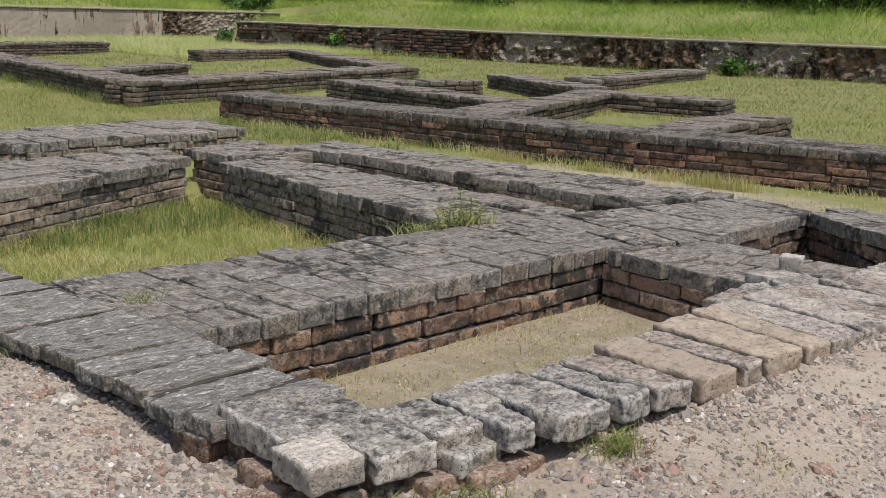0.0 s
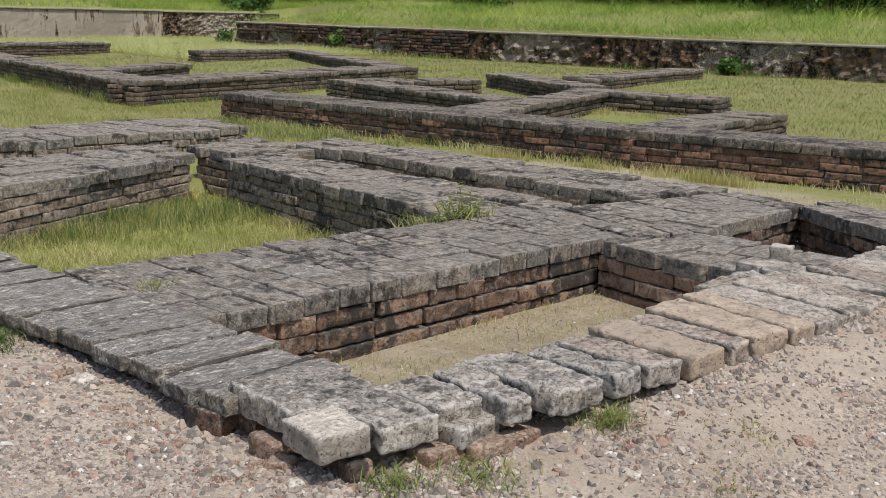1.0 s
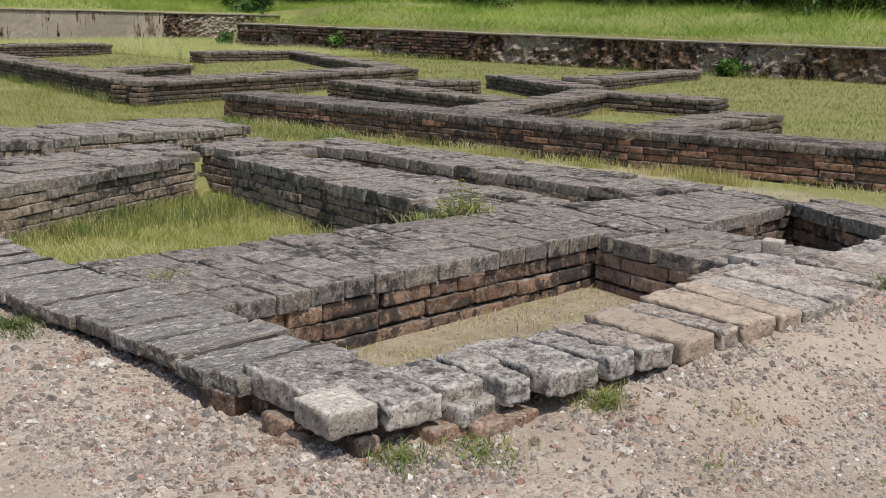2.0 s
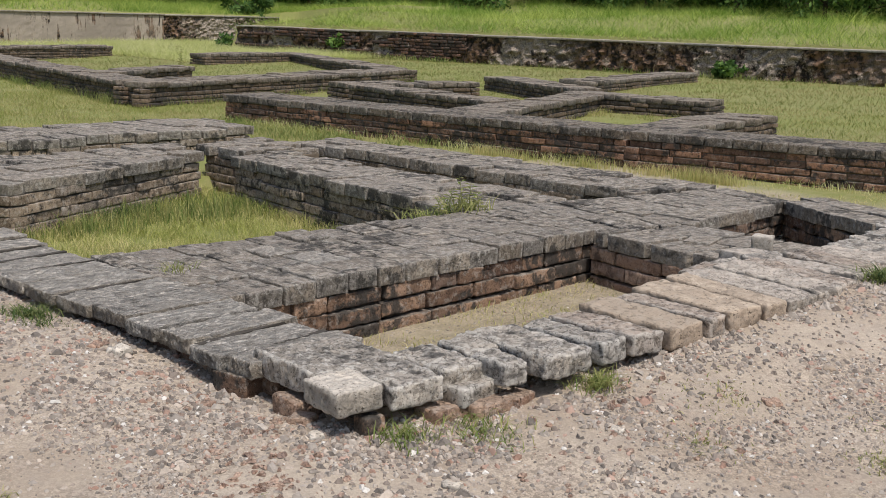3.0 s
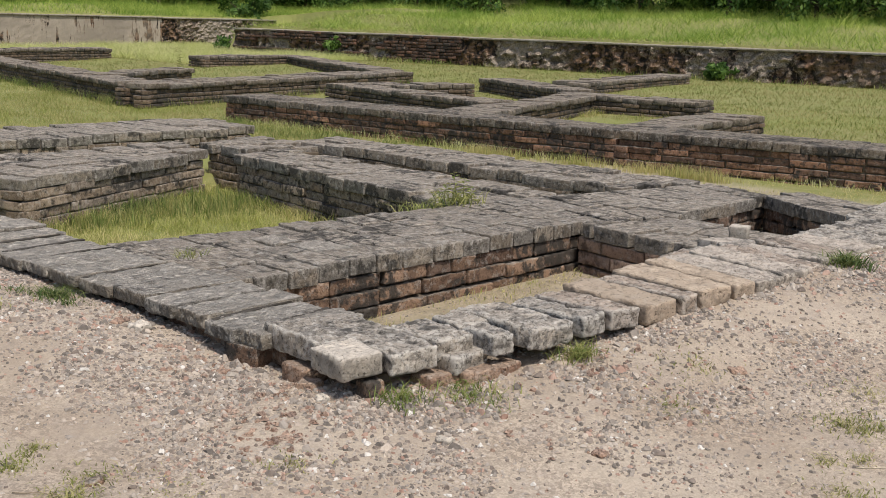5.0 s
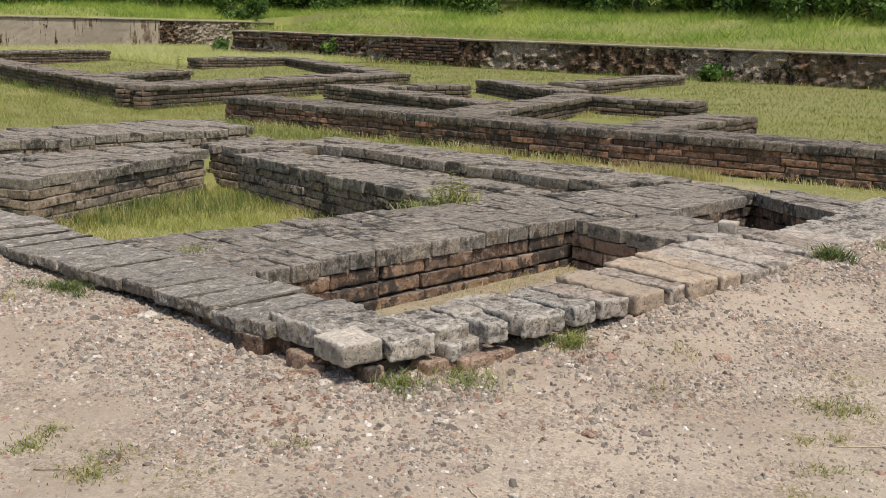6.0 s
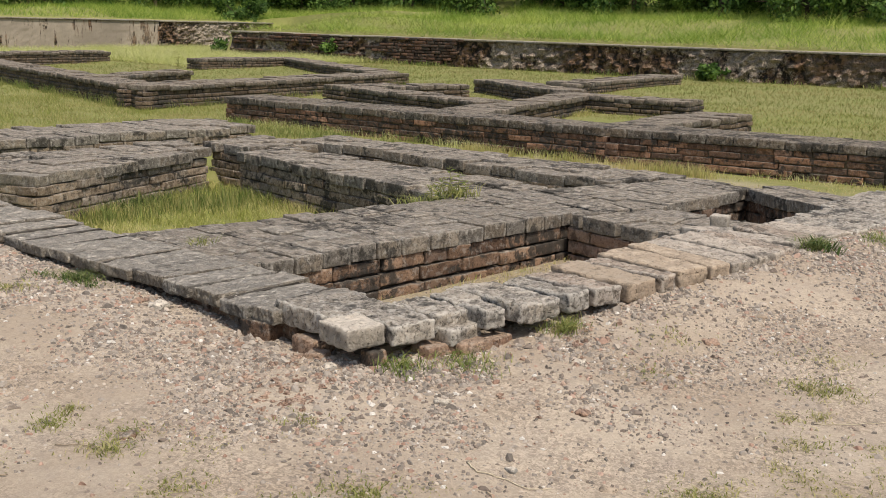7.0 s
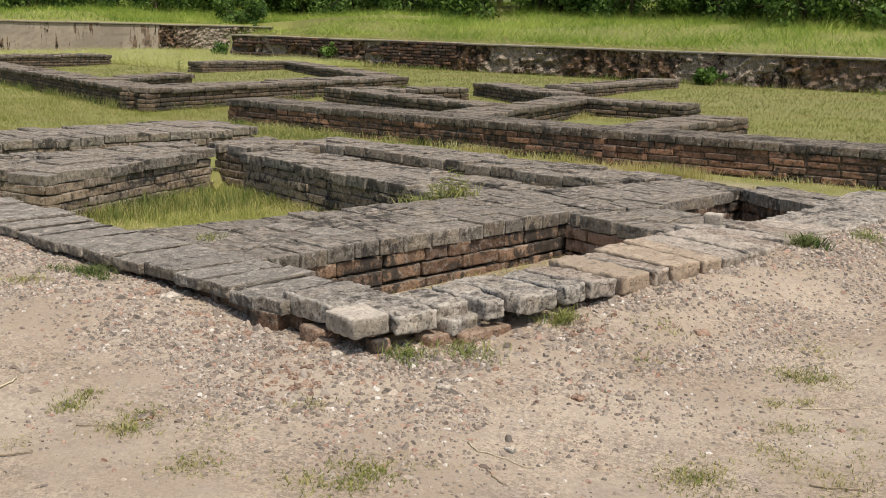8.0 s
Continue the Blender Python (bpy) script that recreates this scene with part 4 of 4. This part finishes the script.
blades("wall_grass", "seeding grass along the feet of the dark walls", foot((10.75, 18.75), (12.2, 10.1), 1100, 0.17, 61) + foot((12.2, 10.1), (14.3, 3.5), 450, 0.12, 62), M_PLUME, 18)
blades("wall_grass", "green weeds along the feet of the farther walls", foot((10.5, 22.6), (12.0, 38.0), 2200, 0.24, 63) + foot((10.45, 21.7), (21.1, 25.5), 1500, 0.2, 64) + foot((10.75, 18.75), (12.2, 10.1), 700, 0.16, 65), M_GREEN, 19)
blades("wall_grass", "yellow-green grass along the feet of the court's walls", foot((3.4, 10.2), (6.25, 11.64), 700, 0.16, 66, 0.2) + foot((6.42, 11.15), (6.12, 6.82), 900, 0.16, 67, 0.2) + foot((12.6, 13.4), (19.0, 16.4), 900, 0.15, 68), M_GRASS, 20)
blades("wall_grass", "dark green weeds along the feet of the court's walls", foot((3.4, 10.2), (6.25, 11.64), 900, 0.17, 73, 0.25) + foot((6.42, 11.15), (6.12, 6.82), 600, 0.15, 74, 0.2), M_WEED, 22)
blades("pit_grass", "thin dry grass sprouting on the sandy pit floor", meadow(3200, 2.9, 6.2, 3.5, 5.5, (0.01, 0.055), (0.002, 0.0035), 12, 0.98, (0.3, 1.5), clump=2.4), M_STRAW, 11)
blades("pit_grass", "sparse yellow-green sprouts along the foot of the pit walls", foot((2.7, 5.14), (6.4, 5.54), 450, 0.06, 71, 0.5) + meadow(500, 3.0, 6.1, 4.2, 5.4, (0.015, 0.06), (0.002, 0.004), 72, 0.98, (0.3, 1.5), clump=3.0), M_GRASS, 21)

TUFTS = [  # plan x, y, ground height or None, radius, blade height, count
    (6.22, 6.86, 0.085, 0.18, 0.12, 130), (5.85, 6.9, 0.0, 0.2, 0.12, 90), (2.74, 5.66, 0.19, 0.10, 0.05, 60), (2.30, 2.88, None, 0.11, 0.07, 75), (2.62, 2.76, None, 0.19, 0.055, 130),
    (3.32, 2.72, None, 0.10, 0.07, 130), (5.80, 2.68, None, 0.12, 0.075, 150), (1.73, 5.42, None, 0.12, 0.06, 190), (1.69, 5.20, None, 0.12, 0.04, 70), (1.60, 5.62, None, 0.13, 0.04, 60),
    (3.81, 1.44, None, 0.18, 0.035, 120), (2.39, 1.07, None, 0.18, 0.035, 140), (0.98, 1.90, None, 0.16, 0.03, 90), (1.27, 1.89, None, 0.15, 0.035, 110), (0.68, 2.84, None, 0.14, 0.03, 90),
    (0.65, 3.28, None, 0.12, 0.03, 70), (3.15, 1.12, None, 0.14, 0.03, 80), (2.81, 0.64, None, 0.2, 0.03, 100), (0.67, 2.28, None, 0.14, 0.03, 70), (1.25, 5.27, None, 0.16, 0.04, 90), (3.7, 2.3, None, 0.2, 0.03, 80),
    (3.3, 2.1, None, 0.15, 0.03, 60), (1.5, 2.6, None, 0.14, 0.03, 60), (4.2, 1.6, None, 0.2, 0.03, 80), (6.5, 2.6, None, 0.2, 0.05, 100),
    (2.38, 1.11, None, 0.17, 0.03, 120), (2.87, 1.05, None, 0.1, 0.025, 60), (2.82, 0.93, None, 0.14, 0.025, 80), (3.77, 1.51, None, 0.09, 0.035, 60), (3.86, 1.38, None, 0.16, 0.025, 90), (3.36, 1.34, None, 0.09, 0.03, 40), (3.49, 1.25, None, 0.08, 0.03, 40), (3.34, 0.9, None, 0.14, 0.025, 60), (3.13, 0.75, None, 0.12, 0.02, 50), (2.76, 0.76, None, 0.2, 0.018, 70), (1.29, 1.89, None, 0.12, 0.03, 90), (1.13, 1.82, None, 0.12, 0.03, 90), (1.57, 1.82, None, 0.08, 0.02, 30), (0.61, 3.24, None, 0.07, 0.03, 60), (0.76, 3.36, None, 0.07, 0.03, 50), (0.83, 2.95, None, 0.12, 0.03, 80), (0.68, 2.79, None, 0.08, 0.035, 60), (0.74, 2.31, None, 0.16, 0.025, 80), (1.0, 2.62, None, 0.2, 0.02, 70), (0.25, 2.97, None, 0.12, 0.02, 50),
]
for i, (x, y, z, rad, h, n) in enumerate(TUFTS):
    rng = random.Random(400 + i)
    spots = []
    for _ in range(n if z else n * 2):
        a, r = rng.uniform(0, 6.283), rad * rng.random() ** 0.65 * rng.choice((0.6, 1.0, 1.5))
        px, py = x + r * math.cos(a), y + r * math.sin(a)
        gz = level(px, py)[0] if z is None else z
        spots.append((px * K, py * K, gz * K - 0.004, h * rng.uniform(0.3, 1.1) * (0.8 if h < 0.045 else 1), rng.uniform(0.0025, 0.005) * (1.6 if h > 0.07 else 1), rng.uniform(0.4, 1.9)))
    blades("grass_tuft", "green grass tuft rooted in the brick joints" if z else "small green grass tuft on the gravel", spots, M_WEED if (x, y) in ((5.80, 2.68), (1.73, 5.42), (1.69, 5.20), (1.60, 5.62)) else M_GREEN if h > 0.045 else M_TUFT, 500 + i)

# ---- dry stems on the gravel ----


def stem_mat(name, a, b):
    n = Nodes(name, 0.75)
    g = n.noise(60, 4, 0.7)
    return n.done(n.mix(n.ramp(g, 0.35, 0.65), a, b), g, 0.3, 0.002)


M_DRY = stem_mat("dry_stem", (0.50, 0.43, 0.31), (0.64, 0.57, 0.43))
M_TWIG = stem_mat("brown_twig", (0.20, 0.16, 0.11), (0.32, 0.26, 0.19))


def stem(radius, mat, line, seed):
    """A thin dry stem lying along plan places: a tapered, slightly crooked tube."""
    rng, vs, fs = random.Random(seed), [], []
    pts = []
    for (x0, y0), (x1, y1) in zip(line, line[1:]):
        for i in range(4):
            x, y = x0 + (x1 - x0) * i / 4 + rng.uniform(-0.006, 0.006), y0 + (y1 - y0) * i / 4 + rng.uniform(-0.006, 0.006)
            pts.append(Vector((x * K, y * K, level(x, y)[0] * K + radius * 1.2 + rng.uniform(0, 0.003))))
    n = len(pts)
    for i, p in enumerate(pts):
        along = (pts[min(i + 1, n - 1)] - pts[max(i - 1, 0)]).normalized()
        side = along.cross(Vector((0, 0, 1))).normalized()
        r = radius * (1 - 0.5 * i / n)
        vs += [p + (side * math.cos(a) + side.cross(along) * math.sin(a)) * r for a in (0, 1.257, 2.513, 3.77, 5.027)]
    for i in range(n - 1):
        fs += [(i * 5 + k, i * 5 + (k + 1) % 5, i * 5 + 5 + (k + 1) % 5, i * 5 + 5 + k) for k in range(5)]
    fs += [(4, 3, 2, 1, 0), tuple(n * 5 - 5 + k for k in range(5))]
    return tagged(new("dry_stem", mesh("dry_stem", vs, fs, mat, True)), "pale dry stem lying on the sandy gravel" if mat is M_DRY else "thin brown twig lying on the sandy gravel", "twig", "stems on the gravel")


for i, (radius, mat, line) in enumerate((
    (0.006, M_DRY, [(0.37, 3.58), (0.45, 3.63), (0.52, 3.67), (0.59, 3.74)]),
    (0.005, M_TWIG, [(0.11, 2.83), (0.17, 2.81), (0.22, 2.79), (0.27, 2.78)]),
    (0.0025, M_TWIG, [(0.53, 2.99), (0.61, 2.92), (0.68, 2.85)]),
    (0.003, M_DRY, [(1.86, 1.91), (1.83, 1.84), (1.86, 1.77), (1.89, 1.69), (1.9, 1.59), (2.01, 1.53)]),
    (0.003, M_TWIG, [(1.74, 1.67), (1.71, 1.61), (1.69, 1.54), (1.7, 1.5)]),
    (0.002, M_DRY, [(3.4, 1.23), (3.52, 1.12), (3.67, 1.03), (3.77, 0.94)]),
    (0.004, M_TWIG, [(2.67, 0.72), (2.71, 0.65), (2.82, 0.53)]),
    (0.002, M_DRY, [(3.04, 1.31), (3.11, 1.32), (3.16, 1.32)]))):
    stem(radius * 0.7, mat, line, 900 + i)

# ---- shrubs on the bank ----


def shrub(x, y, z, height, width, leaves, seed, label):
    """A leafy shrub or small tree: a forked trunk and a crown of leaf clumps. Metres."""
    rng = random.Random(seed)
    root = new("shrub")
    root.location = (x, y, z)
    vs, fs = [], []

    def limb(a, b, r0, r1):
        d = (b - a).normalized()
        u = d.orthogonal().normalized()
        w = d.cross(u)
        o = len(vs)
        for p, r in ((a, r0), (b, r1)):
            vs.extend(p + (u * math.cos(k * 1.0472) + w * math.sin(k * 1.0472)) * r for k in range(6))
        fs.extend((o + k, o + (k + 1) % 6, o + 6 + (k + 1) % 6, o + 6 + k) for k in range(6))

    fork = Vector((0, 0, height * 0.3))
    limb(Vector((0, 0, -0.2)), fork, 0.07 * height / 2, 0.05 * height / 2)
    clumps = []
    for k in range(20):
        a, r = rng.uniform(0, 6.283), width * 0.5 * rng.random() ** 0.5
        e = Vector((math.cos(a) * r, math.sin(a) * r, height * rng.uniform(0.04, 0.95) * (1.05 - 0.5 * (r / width) ** 2)))
        limb(fork * rng.uniform(0.5, 1), e, 0.02 * height / 2, 0.006)
        clumps.append((e, rng.uniform(0.22, 0.42) * min(width, height) * 0.7))
    part("trunk", mesh("trunk", vs, fs, M_BARK, True), root)
    r = np.random.default_rng(seed)
    ctr = np.array([c[0][:] for c in clumps])
    rad = np.array([c[1] for c in clumps])
    pick = r.integers(0, len(clumps), leaves)
    d = r.normal(size=(leaves, 3))
    d /= np.linalg.norm(d, axis=1)[:, None]
    pos = ctr[pick] + d * (rad[pick] * r.uniform(0.55, 1.05, leaves))[:, None] * np.array([1, 1, 0.8])
    u = r.normal(size=(leaves, 3))
    u /= np.linalg.norm(u, axis=1)[:, None]
    w = np.cross(u, d)
    w /= np.linalg.norm(w, axis=1)[:, None] + 1e-9
    ln = r.uniform(0.05, 0.11, leaves)[:, None]
    v = np.stack([pos - u * ln, pos + w * ln * 0.45, pos + u * ln, pos - w * ln * 0.45], 1).reshape(-1, 3)
    f = (np.array([[0, 1, 2], [0, 2, 3]])[None] + (np.arange(leaves) * 4)[:, None, None]).reshape(-1, 3)
    part("crown", array_mesh("crown", v, f, M_LEAF), root)
    return tagged(root, label, "shrub", "shrubs along the bank")


hrng = random.Random(77)
for i in range(44):
    y = 0 + i * 1.75 + hrng.uniform(-0.6, 0.6)
    x = BACK_X(min(y, 47)) + 10.8 + 4.7 * step(y, 18, 36) + hrng.uniform(-1.2, 2.0)
    shrub(x * K, y * K, level(x, y)[0] * K, hrng.uniform(1.7, 3.2), hrng.uniform(2.2, 3.2), 3400, 600 + i, "dense green leafy shrub on the grassy bank")
for i in range(30):
    y = 4 + i * 2.3 + hrng.uniform(-0.6, 0.6)
    x = BACK_X(min(y, 47)) + 18.5 + hrng.uniform(-0.8, 1.5)
    shrub(x * K, y * K, level(x, y)[0] * K, hrng.uniform(3.0, 4.5), hrng.uniform(2.8, 3.8), 2600, 800 + i, "tall dark green bush behind the shrubs of the bank")
for i in range(18):
    x = 10 + i * 1.9 + hrng.uniform(-0.6, 0.6)
    y = BACK_Y + 10 + hrng.uniform(-1.5, 2)
    shrub(x * K, y * K, level(x, y)[0] * K, hrng.uniform(1.8, 3.0), hrng.uniform(2.2, 3.2), 3000, 700 + i, "dense green leafy shrub behind the plastered wall")
shrub(35.0 * K, 57.2 * K, level(35.0, 57.2)[0] * K - 0.5, 1.6, 1.9, 3600, 731, "rounded green shrub at the end of the plastered wall")

shrub(32.2 * K, 22.5 * K, level(32.2, 22.5)[0] * K - 0.05, 0.42, 0.7, 420, 901, "low green bush at the foot of the rubble wall")
shrub(28.9 * K, 40.2 * K, level(28.9, 40.2)[0] * K, 0.6, 0.6, 450, 903, "thin green bush growing against the rubble wall")
shrub(27.6 * K, 47.6 * K, level(27.0, 47.6)[0] * K, 0.45, 0.5, 300, 904, "thin green bush at the end of the rubble wall")


def weed(x, y, z, height, pairs, leaf, seed, label):
    """A tall weed: a thin bent stem with leaves all along it. Metres but for the plan place."""
    rng = random.Random(seed)
    root = new("weed")
    root.location = (x * K, y * K, z * K)
    vs, fs, lv, lf = [], [], [], []
    bend = Vector((rng.uniform(-0.15, 0.15), rng.uniform(-0.15, 0.15), 0))
    at = lambda t: Vector((0, 0, height * t)) + bend * height * t * t
    for i in range(9):
        r = 0.004 * (1 - i / 11) * max(1.0, height * 2)
        p = at(i / 8)
        vs += [p + Vector((math.cos(a), math.sin(a), 0)) * r for a in (0, 2.09, 4.19)]
    for i in range(8):
        fs += [(i * 3 + k, i * 3 + (k + 1) % 3, i * 3 + 3 + (k + 1) % 3, i * 3 + 3 + k) for k in range(3)]
    part("stem", mesh("stem", vs, fs, M_GREEN, True), root)
    for i in range(pairs):
        t = 0.12 + 0.88 * i / pairs
        a = i * 2.4 + rng.uniform(-0.3, 0.3)
        d = Vector((math.cos(a), math.sin(a), rng.uniform(0.1, 0.7))).normalized()
        w = d.cross(Vector((0, 0, 1))).normalized()
        ln = leaf * rng.uniform(0.6, 1.1) * (1.15 - 0.5 * t)
        p, o = at(t), len(lv)
        lv += [p, p + d * ln * 0.5 + w * ln * 0.16, p + d * ln + Vector((0, 0, -0.25 * ln)), p + d * ln * 0.5 - w * ln * 0.16]
        lf.append((o, o + 1, o + 2, o + 3))
    part("foliage", mesh("foliage", lv, lf, M_GREEN), root)
    return tagged(root, label, "weed")


weed(17.5, 33.0, -0.2, 0.55, 34, 0.13, 31, "tall thin green weed standing in the grass")
weed(18.2, 34.2, -0.2, 0.35, 22, 0.11, 32, "tall thin green weed standing in the grass")
for i, (x, y, hh) in enumerate(((6.17, 6.86, 0.20), (6.30, 6.9, 0.16), (6.10, 6.94, 0.13), (6.32, 6.80, 0.11), (5.85, 6.78, 0.10))):
    weed(x, y, 0.08, hh, 16, 0.075, 40 + i, "green weed growing from the brick joints of the platform")
